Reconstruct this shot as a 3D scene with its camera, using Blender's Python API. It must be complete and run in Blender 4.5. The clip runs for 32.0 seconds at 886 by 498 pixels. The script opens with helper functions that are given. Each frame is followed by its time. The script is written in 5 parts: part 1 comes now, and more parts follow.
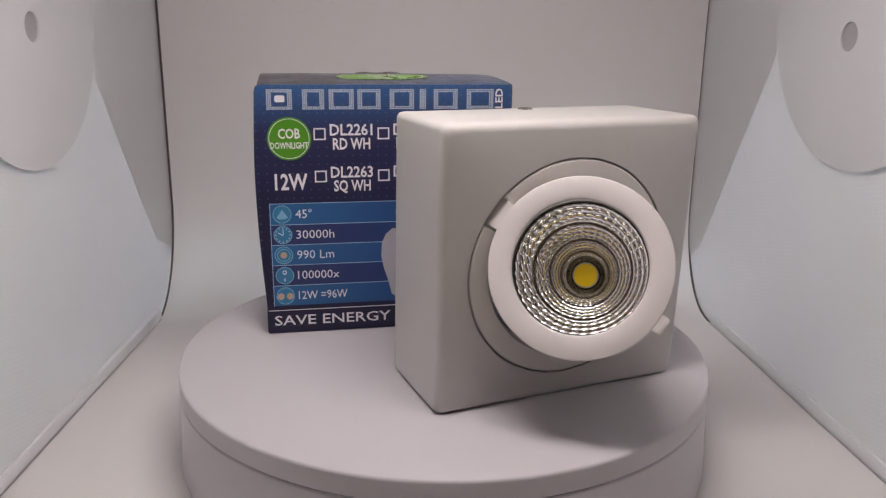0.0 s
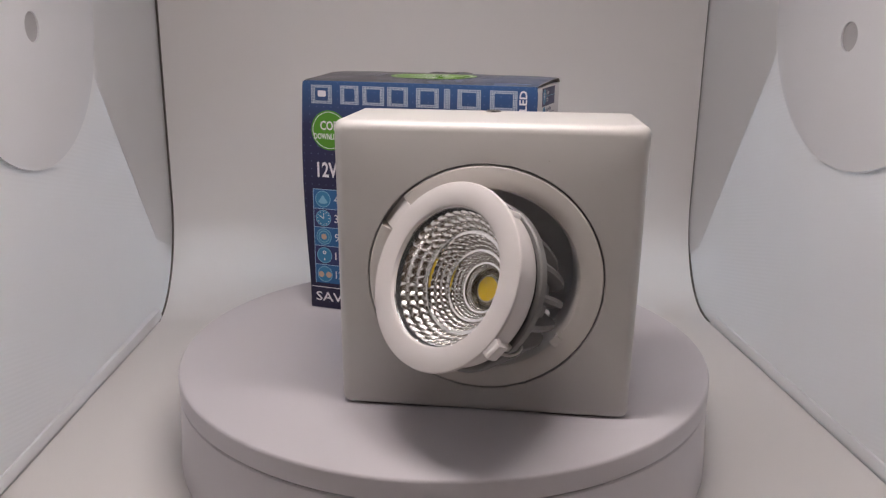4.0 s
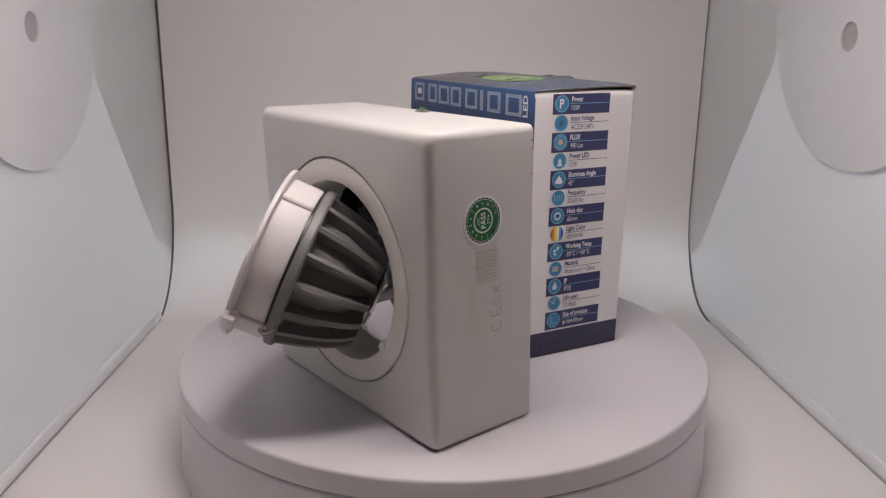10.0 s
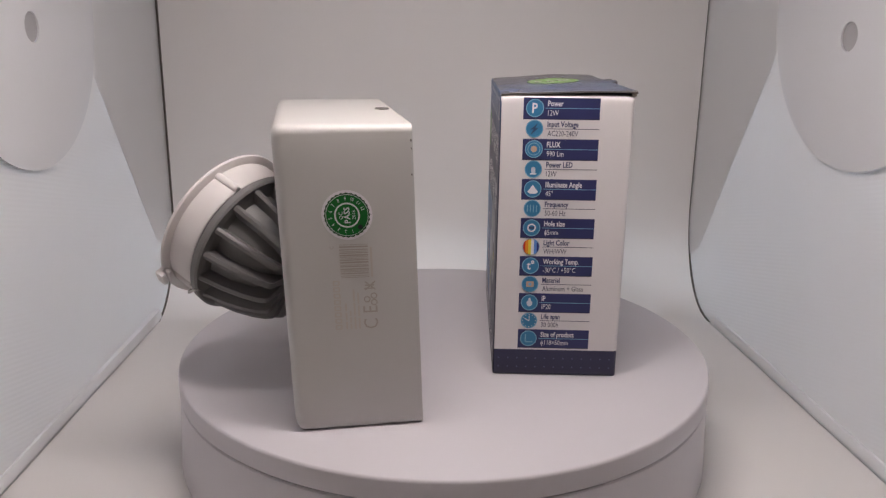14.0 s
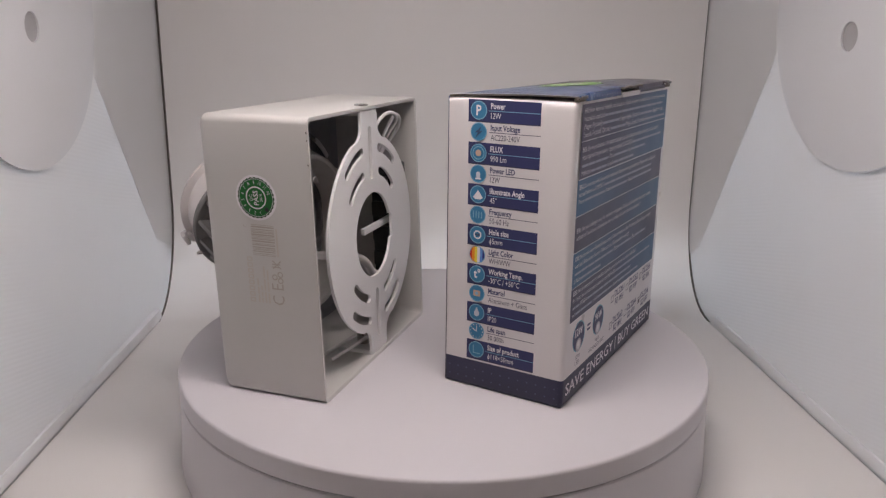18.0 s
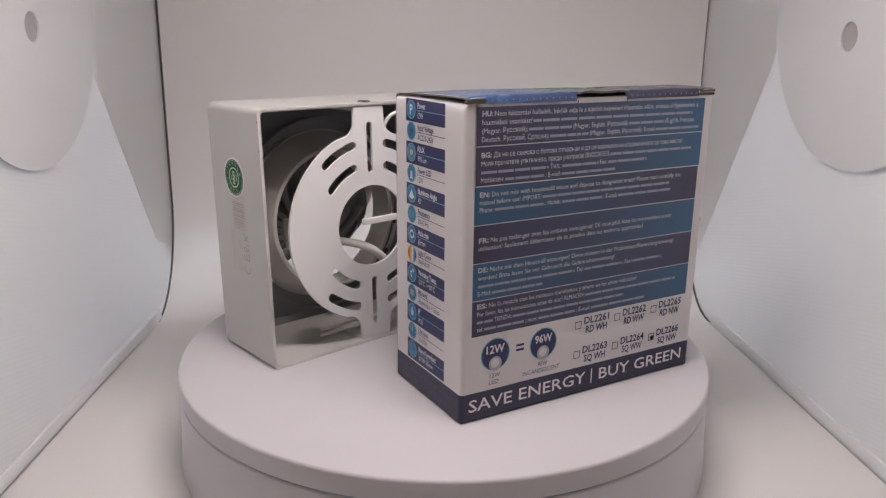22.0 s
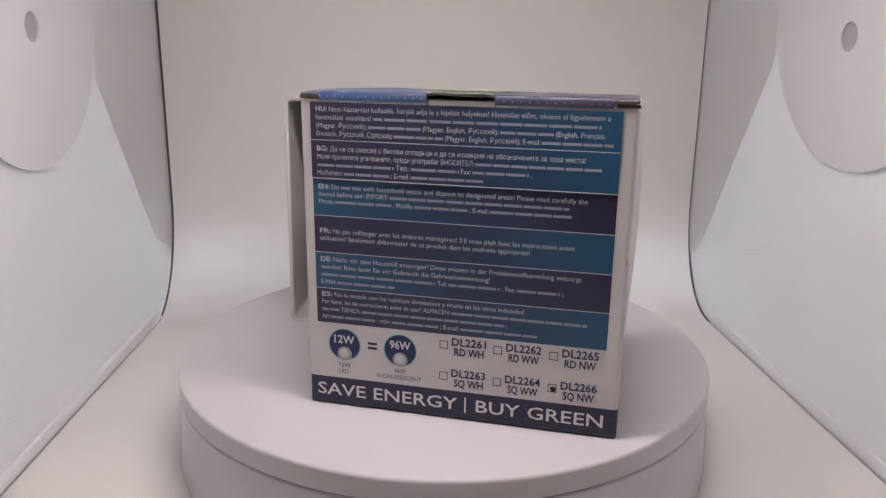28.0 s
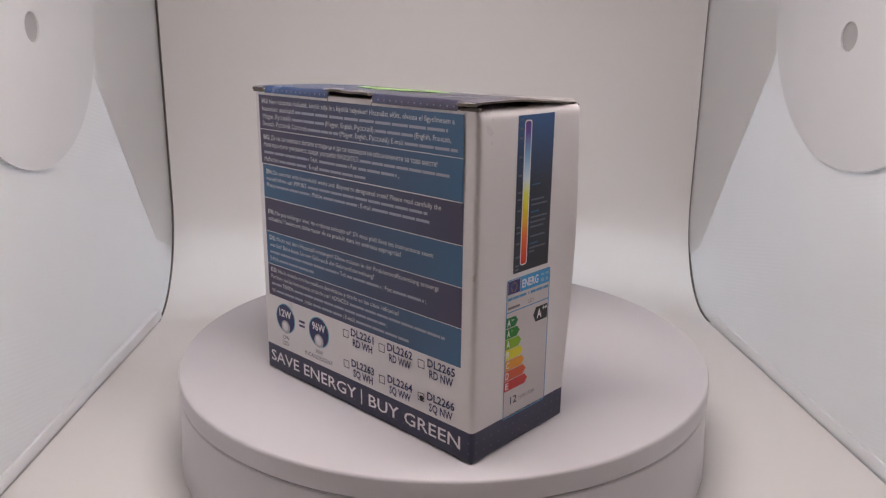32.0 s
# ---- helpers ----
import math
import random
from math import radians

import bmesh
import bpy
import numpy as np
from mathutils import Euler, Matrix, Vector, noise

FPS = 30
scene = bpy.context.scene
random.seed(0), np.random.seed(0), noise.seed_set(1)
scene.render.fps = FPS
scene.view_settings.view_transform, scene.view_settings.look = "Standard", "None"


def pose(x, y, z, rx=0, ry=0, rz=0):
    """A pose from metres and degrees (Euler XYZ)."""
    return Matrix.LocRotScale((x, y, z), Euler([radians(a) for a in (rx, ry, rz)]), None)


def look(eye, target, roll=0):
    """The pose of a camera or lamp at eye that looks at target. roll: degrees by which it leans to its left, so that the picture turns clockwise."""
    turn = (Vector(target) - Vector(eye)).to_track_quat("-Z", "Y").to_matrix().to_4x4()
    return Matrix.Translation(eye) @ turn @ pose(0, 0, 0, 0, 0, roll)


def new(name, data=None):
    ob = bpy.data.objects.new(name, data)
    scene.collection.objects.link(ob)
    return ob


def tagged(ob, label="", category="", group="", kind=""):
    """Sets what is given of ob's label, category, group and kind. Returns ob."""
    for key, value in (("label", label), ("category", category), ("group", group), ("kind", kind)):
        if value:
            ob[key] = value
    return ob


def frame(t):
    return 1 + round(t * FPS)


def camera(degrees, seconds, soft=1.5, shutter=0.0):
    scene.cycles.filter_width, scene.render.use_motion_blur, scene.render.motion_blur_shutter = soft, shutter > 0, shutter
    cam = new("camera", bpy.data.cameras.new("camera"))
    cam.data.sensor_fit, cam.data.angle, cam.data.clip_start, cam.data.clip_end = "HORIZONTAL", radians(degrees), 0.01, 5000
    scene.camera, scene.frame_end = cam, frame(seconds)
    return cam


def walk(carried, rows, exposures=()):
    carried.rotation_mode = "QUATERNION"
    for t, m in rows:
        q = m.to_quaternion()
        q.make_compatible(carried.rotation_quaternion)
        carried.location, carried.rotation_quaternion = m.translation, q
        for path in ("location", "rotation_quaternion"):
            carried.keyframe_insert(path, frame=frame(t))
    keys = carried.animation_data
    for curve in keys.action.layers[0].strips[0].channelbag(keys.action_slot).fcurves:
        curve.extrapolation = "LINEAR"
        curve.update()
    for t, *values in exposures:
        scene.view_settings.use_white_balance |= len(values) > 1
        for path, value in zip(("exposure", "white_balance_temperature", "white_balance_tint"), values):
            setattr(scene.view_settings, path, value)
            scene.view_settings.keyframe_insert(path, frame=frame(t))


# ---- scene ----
# metres; the turntable's top is z = 0 and its axis is the z axis
EYE = Vector((0.0, -0.3662, 0.1496))
PITCH, YAW = 0.26863, -0.00276
AIM = EYE + Vector((math.sin(YAW) * math.cos(PITCH), math.cos(YAW) * math.cos(PITCH), -math.sin(PITCH)))
cam = camera(59.85, 32.0, soft=1.3)
CAM_POSE = look(EYE, AIM, 0.64)
walk(cam, [(0, CAM_POSE), (32.0, CAM_POSE)], exposures=[(0, 0.05), (6.0, 0.02), (13.0, 0.12), (14.5, 0.09), (17.0, 0.06), (19.0, 0.15), (22.0, 0.26), (25.0, 0.34), (32.0, 0.33)])

# ---- world and light ----
world = bpy.data.worlds.new("world")
scene.world = world
world.use_nodes = True
world.node_tree.nodes["Background"].inputs[0].default_value = (0.84, 0.92, 1.02, 1)
world.node_tree.nodes["Background"].inputs[1].default_value = 6.8
LED_POWER = 35.5
FLOOR_Z = -0.047
CEIL_Z = 0.305


# ---- materials ----
def lin(r, g, b):
    return tuple(((c / 255) / 12.92 if c <= 10 else ((c / 255 + 0.055) / 1.055) ** 2.4) for c in (r, g, b)) + (1,)


def base_mat(name, colour, rough=0.5, metal=0.0, spec=0.5):
    m = bpy.data.materials.new(name)
    m.use_nodes = True
    b = m.node_tree.nodes["Principled BSDF"]
    b.inputs["Base Color"].default_value = colour
    b.inputs["Roughness"].default_value = rough
    b.inputs["Metallic"].default_value = metal
    b.inputs["Specular IOR Level"].default_value = spec
    return m, m.node_tree.nodes, m.node_tree.links, b


def surface(name, colour, rough=0.5, metal=0.0, spec=0.5, grain=900.0, bump=0.0, vary=0.05, stain=18.0, rvary=0.08):
    """Two scales of tone, roughness and relief on one colour."""
    m, n, l, b = base_mat(name, colour, rough, metal, spec)
    tc = n.new("ShaderNodeTexCoord")
    big, fine = n.new("ShaderNodeTexNoise"), n.new("ShaderNodeTexNoise")
    big.inputs["Scale"].default_value, fine.inputs["Scale"].default_value = stain, grain
    big.inputs["Detail"].default_value, fine.inputs["Detail"].default_value = 4, 2
    for t in (big, fine):
        l.new(tc.outputs["Object"], t.inputs["Vector"])
    add = n.new("ShaderNodeMath")
    add.operation = "MULTIPLY_ADD"
    l.new(big.outputs["Fac"], add.inputs[0])
    add.inputs[1].default_value = 0.7
    mul = n.new("ShaderNodeMath")
    mul.operation = "MULTIPLY"
    l.new(fine.outputs["Fac"], mul.inputs[0])
    mul.inputs[1].default_value = 0.3
    l.new(mul.outputs[0], add.inputs[2])
    ramp = n.new("ShaderNodeMapRange")
    l.new(add.outputs[0], ramp.inputs[0])
    ramp.inputs[1].default_value, ramp.inputs[2].default_value = 0.3, 0.7
    ramp.inputs[3].default_value, ramp.inputs[4].default_value = 1 - vary, 1 + vary
    mix = n.new("ShaderNodeMix")
    mix.data_type, mix.blend_type = "RGBA", "MULTIPLY"
    mix.inputs[0].default_value = 1
    mix.inputs[6].default_value = colour
    l.new(ramp.outputs[0], mix.inputs[7])
    l.new(mix.outputs[2], b.inputs["Base Color"])
    rr = n.new("ShaderNodeMapRange")
    l.new(big.outputs["Fac"], rr.inputs[0])
    rr.inputs[1].default_value, rr.inputs[2].default_value = 0.3, 0.7
    rr.inputs[3].default_value, rr.inputs[4].default_value = max(rough - rvary, 0.02), min(rough + rvary, 1)
    l.new(rr.outputs[0], b.inputs["Roughness"])
    if bump:
        bp = n.new("ShaderNodeBump")
        bp.inputs["Strength"].default_value = bump
        bp.inputs["Distance"].default_value = 0.0003
        l.new(fine.outputs["Fac"], bp.inputs["Height"])
        l.new(bp.outputs[0], b.inputs["Normal"])
    return m


def letting_light(m, share, tint):
    """Lets a share of the light pass through a thin sheet."""
    n, l = m.node_tree.nodes, m.node_tree.links
    tr, ms = n.new("ShaderNodeBsdfTranslucent"), n.new("ShaderNodeMixShader")
    tr.inputs[0].default_value = tint
    ms.inputs[0].default_value = share
    l.new(n["Principled BSDF"].outputs[0], ms.inputs[1])
    l.new(tr.outputs[0], ms.inputs[2])
    l.new(ms.outputs[0], n["Material Output"].inputs[0])
    return m


def graded(name, stops, axis, lo, hi, rough=0.35, dots=0.0, spec=0.3):
    """A printed colour run along one axis, from lo to hi, with an optional lattice of pale dots."""
    m, n, l, b = base_mat(name, stops[0][1], rough, spec=spec)
    tc, sep = n.new("ShaderNodeTexCoord"), n.new("ShaderNodeSeparateXYZ")
    l.new(tc.outputs["Object"], sep.inputs[0])
    mr = n.new("ShaderNodeMapRange")
    l.new(sep.outputs[axis], mr.inputs[0])
    mr.inputs[1].default_value, mr.inputs[2].default_value = lo, hi
    ramp = n.new("ShaderNodeValToRGB")
    while len(ramp.color_ramp.elements) < len(stops):
        ramp.color_ramp.elements.new(0.5)
    for e, (p, c) in zip(ramp.color_ramp.elements, stops):
        e.position, e.color = p, c
    l.new(mr.outputs[0], ramp.inputs[0])
    out = ramp.outputs[0]
    noise_t = n.new("ShaderNodeTexNoise")
    noise_t.inputs["Scale"].default_value = 60
    l.new(tc.outputs["Object"], noise_t.inputs["Vector"])
    vr = n.new("ShaderNodeMapRange")
    l.new(noise_t.outputs["Fac"], vr.inputs[0])
    vr.inputs[3].default_value, vr.inputs[4].default_value = rough - 0.1, rough + 0.12
    l.new(vr.outputs[0], b.inputs["Roughness"])
    if dots:
        def wave(socket):
            a = n.new("ShaderNodeMath")
            a.operation = "MULTIPLY"
            a.inputs[1].default_value = 2 * math.pi / dots
            l.new(socket, a.inputs[0])
            c = n.new("ShaderNodeMath")
            c.operation = "COSINE"
            l.new(a.outputs[0], c.inputs[0])
            return c.outputs[0]
        s = n.new("ShaderNodeMath")
        s.operation = "ADD"
        xy = n.new("ShaderNodeMath")
        xy.operation = "ADD"
        l.new(sep.outputs["X"], xy.inputs[0])
        l.new(sep.outputs["Y"], xy.inputs[1])
        l.new(wave(xy.outputs[0]), s.inputs[0])
        l.new(wave(sep.outputs["Z"]), s.inputs[1])
        g = n.new("ShaderNodeMath")
        g.operation = "GREATER_THAN"
        g.inputs[1].default_value = 1.86
        l.new(s.outputs[0], g.inputs[0])
        fac = n.new("ShaderNodeMath")
        fac.operation = "MULTIPLY"
        fac.inputs[1].default_value = 0.19
        l.new(g.outputs[0], fac.inputs[0])
        mix = n.new("ShaderNodeMix")
        mix.data_type = "RGBA"
        l.new(fac.outputs[0], mix.inputs[0])
        l.new(out, mix.inputs[6])
        mix.inputs[7].default_value = lin(150, 160, 205)
        out = mix.outputs[2]
    l.new(out, b.inputs["Base Color"])
    return m


def ribbed(name, colour, pitch, rough, bump=0.07, passing=0.29):
    """White fluted plastic sheet: fine parallel ribs and a soft sheen."""
    m, n, l, b = base_mat(name, colour, rough)
    tc = n.new("ShaderNodeTexCoord")
    mp = n.new("ShaderNodeMapping")
    mp.inputs["Rotation"].default_value = (radians(14), 0, 0)
    l.new(tc.outputs["Object"], mp.inputs[0])
    wv = n.new("ShaderNodeTexWave")
    wv.bands_direction = "Z"
    wv.inputs["Scale"].default_value = 0.314 / pitch
    wv.inputs["Distortion"].default_value = 0.6
    wv.inputs["Detail Scale"].default_value = 0.6
    l.new(mp.outputs[0], wv.inputs["Vector"])
    bp = n.new("ShaderNodeBump")
    bp.inputs["Strength"].default_value = bump
    bp.inputs["Distance"].default_value = 0.0006
    l.new(wv.outputs["Fac"], bp.inputs["Height"])
    l.new(bp.outputs[0], b.inputs["Normal"])
    nz = n.new("ShaderNodeTexNoise")
    nz.inputs["Scale"].default_value = 9
    l.new(tc.outputs["Object"], nz.inputs["Vector"])
    mr = n.new("ShaderNodeMapRange")
    l.new(nz.outputs["Fac"], mr.inputs[0])
    mr.inputs[3].default_value, mr.inputs[4].default_value = 0.94, 1.04
    mix = n.new("ShaderNodeMix")
    mix.data_type, mix.blend_type = "RGBA", "MULTIPLY"
    mix.inputs[0].default_value = 1
    mix.inputs[6].default_value = colour
    l.new(mr.outputs[0], mix.inputs[7])
    l.new(mix.outputs[2], b.inputs["Base Color"])
    tr, ms = n.new("ShaderNodeBsdfTranslucent"), n.new("ShaderNodeMixShader")
    tr.inputs[0].default_value = (0.92, 0.93, 0.95, 1)
    ms.inputs[0].default_value = passing
    l.new(b.outputs[0], ms.inputs[1])
    l.new(tr.outputs[0], ms.inputs[2])
    l.new(ms.outputs[0], n["Material Output"].inputs[0])
    return m


def glow(name, colour, strength):
    m = bpy.data.materials.new(name)
    m.use_nodes = True
    n = m.node_tree.nodes
    n.clear()
    e, o = n.new("ShaderNodeEmission"), n.new("ShaderNodeOutputMaterial")
    e.inputs[0].default_value, e.inputs[1].default_value = colour, strength
    m.node_tree.links.new(e.outputs[0], o.inputs[0])
    return m


def coated_glass(name):
    """Clear glass with a weak mirror image, as a coated lamp cover has."""
    m, n, l, b = base_mat(name, (1.0, 1.0, 1.0, 1), 0.01)
    b.inputs["Transmission Weight"].default_value = 1
    b.inputs["IOR"].default_value = 1.2
    return m


M_SHEET = letting_light(surface("white_pvc_sheet", (0.87, 0.845, 0.83, 1), 0.55, grain=1500, bump=0.05, vary=0.015, stain=5), 0.13, (0.95, 0.95, 0.95, 1))
M_WALL = ribbed("white_fluted_plastic", (0.83, 0.825, 0.83, 1), 0.0024, 0.42, 0.09, 0.20)
M_CORNER = ribbed("white_smooth_plastic", (0.80, 0.80, 0.805, 1), 0.0024, 0.45, 0.02, 0.16)
M_BEAD = surface("white_edge_lip", (0.80, 0.81, 0.84, 1), 0.4, vary=0.02)
M_FLAP = surface("white_flap_plastic", (0.74, 0.745, 0.77, 1), 0.42, vary=0.02, stain=9, bump=0.03)
M_GAP_SHADE = surface("gap_shade", (0.13, 0.118, 0.108, 1), 0.8)
M_BUTTON = surface("grey_snap", (0.38, 0.375, 0.385, 1), 0.4)
M_TABLE = surface("white_table_plastic", (0.585, 0.560, 0.593, 1), 0.42, grain=2500, bump=0.0, vary=0.02, stain=14)
M_GAP = surface("dark_gap", (0.02, 0.02, 0.02, 1), 0.7)
M_LAMP = surface("white_powder_coat", (0.566, 0.550, 0.533, 1), 0.32, spec=0.65, grain=2500, bump=0.0, vary=0.02, stain=25, rvary=0.03)
M_LAMP_IN = surface("shaded_inner_grey", (0.30, 0.305, 0.315, 1), 0.4, metal=0.15, grain=1500, vary=0.06)
M_RING = surface("satin_white_ring", (0.72, 0.69, 0.655, 1), 0.32, grain=2500, bump=0.0, vary=0.02, stain=25, rvary=0.03)
M_BEZEL = surface("white_bezel", (0.645, 0.61, 0.603, 1), 0.42, spec=0.35, grain=2500, bump=0.0, vary=0.015)
M_SINK = surface("grey_cast_aluminium", (0.172, 0.167, 0.166, 1), 0.5, metal=0.1, grain=1800, bump=0.25, vary=0.08, stain=60)
M_CHROME = base_mat("chrome", (0.9, 0.9, 0.9, 1), 0.08, 1.0)[0]
M_REFLECT = surface("metallised_reflector", (0.94, 0.93, 0.91, 1), 0.12, metal=1.0, vary=0.03, rvary=0.02)
M_STEEL = surface("screw_steel", (0.5, 0.48, 0.45, 1), 0.26, metal=1.0, vary=0.1, grain=3000)
# dark gold puts the phosphor's reflection into the mirror's colour
M_BOWL = surface("dark_gold_mirror", (0.34, 0.30, 0.21, 1), 0.22, metal=1.0, vary=0.05)
M_COB = surface("yellow_phosphor", (0.78, 0.54, 0.01, 1), 0.35, vary=0.04, grain=2500)
M_COBRIM = surface("grey_led_rim", (0.34, 0.32, 0.26, 1), 0.4)
M_GLASS = coated_glass("coated_cover_glass")
M_HOLDER = surface("dark_chip_holder", (0.06, 0.055, 0.045, 1), 0.3)
M_PLATE = surface("white_coated_plate", (0.82, 0.815, 0.82, 1), 0.36, grain=2500, bump=0.0, vary=0.02)
M_BLACK = surface("black_plastic", (0.012, 0.012, 0.013, 1), 0.45)
M_WIRE = surface("white_wire", (0.72, 0.70, 0.69, 1), 0.45)
M_BOARD = surface("white_coated_board", (0.70, 0.667, 0.672, 1), 0.34, grain=1200, bump=0.06, vary=0.025, stain=30)
M_KRAFT = surface("grey_board_edge", (0.13, 0.11, 0.09, 1), 0.85, grain=2500, bump=0.4, vary=0.25)
M_FRAY = surface("torn_paper", (0.42, 0.38, 0.34, 1), 0.9, grain=2500, bump=0.3, vary=0.2)
M_FRONT = graded("front_ink", [(0.0, lin(38, 36, 60)), (0.5, lin(41, 40, 68)), (0.82, lin(46, 48, 82)), (1.0, lin(56, 90, 136))], "Z", 0.0, 0.127, 0.36, dots=0.0042)
M_BAND = graded("band_ink", [(0.0, lin(40, 40, 64)), (1.0, lin(46, 47, 76))], "Z", 0.0, 0.0127, 0.40, dots=0.0042, spec=0.5)
M_ROW_A = graded("row_ink_navy_to_teal", [(0.0, lin(51, 45, 77)), (0.45, lin(47, 57, 89)), (1.0, lin(36, 88, 126))], "X", 0.06, -0.06, 0.40, spec=0.7)
M_ROW_B = graded("row_ink_teal_to_navy", [(0.0, lin(36, 88, 126)), (0.5, lin(44, 62, 95)), (1.0, lin(50, 44, 77))], "X", 0.06, -0.06, 0.40, spec=0.7)
M_FPANEL = graded("front_row_blue", [(0.0, lin(50, 100, 148)), (0.6, lin(47, 77, 128)), (1.0, lin(44, 60, 110))], "X", -0.06, 0.05, 0.34)
M_FPANEL2 = graded("front_row_indigo", [(0.0, lin(53, 57, 100)), (0.6, lin(45, 62, 110)), (1.0, lin(44, 56, 104))], "X", -0.06, 0.05, 0.34)
M_TOP = graded("top_ink", [(0.0, lin(56, 78, 114)), (0.25, lin(55, 70, 103)), (0.7, lin(55, 54, 72)), (1.0, lin(55, 52, 68))], "X", 0.063, -0.063, 0.24)
M_SPECTRUM = graded("colour_scale", [(0.0, lin(200, 40, 26)), (0.2, lin(226, 100, 30)), (0.4, lin(226, 206, 30)), (0.5, lin(215, 218, 80)), (0.6, lin(205, 218, 226)), (0.76, lin(120, 168, 208)), (0.92, lin(92, 66, 150)), (1.0, lin(88, 50, 132))], "Z", 0.071, 0.1225, 0.34)
M_SCALE = graded("scale_panel_ink", [(0.0, lin(38, 38, 46)), (0.55, lin(34, 42, 60)), (1.0, lin(46, 84, 134))], "Z", 0.068, 0.1245, 0.34)
INK = {}


def ink(name, r, g, b, rough=0.4):
    if name not in INK:
        INK[name] = surface("ink_" + name, lin(r, g, b), rough, spec=0.35, vary=0.03, stain=60)
    return INK[name]


WHITE_INK = ink("white", 226, 222, 226)
NOTICE_INK = ink("notice", 202, 199, 205)
BAR_INK = ink("faded_notice", 152, 154, 172)
NAVY_INK = ink("navy", 53, 56, 98)
DARK_INK = ink("dark", 62, 60, 82)
SKY_INK = ink("sky", 60, 124, 164)
PALE_INK = ink("pale_blue", 128, 176, 202)
GREEN_INK = ink("green", 78, 140, 34)
GREY_INK = ink("grey", 176, 168, 160)
FAINT_INK = ink("faint", 196, 188, 180)


# ---- builders ----
def mesh_of(name, bm, material, smooth=None):
    me = bpy.data.meshes.new(name)
    bmesh.ops.recalc_face_normals(bm, faces=bm.faces[:])
    bm.to_mesh(me)
    bm.free()
    me.materials.append(material)
    if smooth is not None:
        for p in me.polygons:
            p.use_smooth = True
        me.set_sharp_from_angle(angle=radians(smooth))
    return me


def holder(parent):
    """The part that may carry a piece: a thing or one of its own parts, no deeper."""
    while parent.parent and parent.parent.parent:
        parent = parent.parent
    return parent


def part(name, bm, material, parent, label="", smooth=35):
    ob = new(name, mesh_of(name, bm, material, smooth))
    ob.parent = holder(parent)
    return tagged(ob, label=label)


def thing(name, m, label, category, group="", kind=""):
    ob = new(name)
    ob.empty_display_size = 0.02
    ob.matrix_basis = m
    return tagged(ob, label, category, group, kind)


def block(bm, x0, y0, z0, x1, y1, z1, r=0.0, m=None):
    vs = bmesh.ops.create_cube(bm, size=1.0)["verts"]
    for v in vs:
        v.co = Vector((x0 + (v.co.x + 0.5) * (x1 - x0), y0 + (v.co.y + 0.5) * (y1 - y0), z0 + (v.co.z + 0.5) * (z1 - z0)))
    if r:
        es = list({e for v in vs for e in v.link_edges})
        vs = list({v for f in bmesh.ops.bevel(bm, geom=es, offset=r, segments=2, affect="EDGES", profile=0.6)["faces"] for v in f.verts} | {v for v in vs if v.is_valid})
    if m is not None:
        for v in vs:
            v.co = m @ v.co
    return bm


def revolve(bm, profile, m=Matrix(), steps=96, close=True):
    """Turns (r, z) points about z; a closed profile gives a solid ring."""
    rings = []
    for r, z in profile:
        if r < 1e-6:
            rings.append([bm.verts.new(m @ Vector((0, 0, z)))] * steps)
        else:
            rings.append([bm.verts.new(m @ Vector((r * math.cos(2 * math.pi * k / steps), r * math.sin(2 * math.pi * k / steps), z))) for k in range(steps)])
    pairs = list(zip(rings, rings[1:])) + ([(rings[-1], rings[0])] if close else [])
    for a, b in pairs:
        for k in range(steps):
            j = (k + 1) % steps
            q = []
            for v in (a[k], a[j], b[j], b[k]):
                if v not in q:
                    q.append(v)
            if len(q) > 2:
                try:
                    bm.faces.new(q)
                except ValueError:
                    pass
    return bm


def shape(outline_sets, thick, m=Matrix(), cyclic=True, res=1):
    """A flat plate from outlines (the later ones inside the first are holes), thickness thick, from z 0 up, as a bmesh."""
    cu = bpy.data.curves.new("shape", "CURVE")
    cu.dimensions, cu.fill_mode, cu.extrude = "2D", "BOTH", thick / 2
    for pts in outline_sets:
        sp = cu.splines.new("POLY")
        sp.points.add(len(pts) - 1)
        for p, (x, y) in zip(sp.points, pts):
            p.co = (x, y, 0, 1)
        sp.use_cyclic_u = True
    ob = bpy.data.objects.new("shape", cu)
    me = bpy.data.meshes.new_from_object(ob)
    bm = bmesh.new()
    bm.from_mesh(me)
    bpy.data.objects.remove(ob)
    bpy.data.meshes.remove(me)
    bpy.data.curves.remove(cu)
    bmesh.ops.remove_doubles(bm, verts=bm.verts[:], dist=1e-7)
    for v in bm.verts:
        v.co = m @ Vector((v.co.x, v.co.y, v.co.z + thick / 2))
    return bm


def merge(bm, other):
    me = bpy.data.meshes.new("tmp")
    other.to_mesh(me)
    other.free()
    bm.from_mesh(me)
    bpy.data.meshes.remove(me)
    return bm


def rect(x0, y0, x1, y1, r=0.0, n=5):
    if not r:
        return [(x0, y0), (x1, y0), (x1, y1), (x0, y1)]
    out = []
    for cx, cy, a0 in ((x1 - r, y0 + r, -90), (x1 - r, y1 - r, 0), (x0 + r, y1 - r, 90), (x0 + r, y0 + r, 180)):
        for k in range(n + 1):
            a = radians(a0 + 90 * k / n)
            out.append((cx + r * math.cos(a), cy + r * math.sin(a)))
    return out


def disc(cx, cy, r, n=40, ry=None):
    return [(cx + r * math.cos(2 * math.pi * k / n), cy + (ry or r) * math.sin(2 * math.pi * k / n)) for k in range(n)]


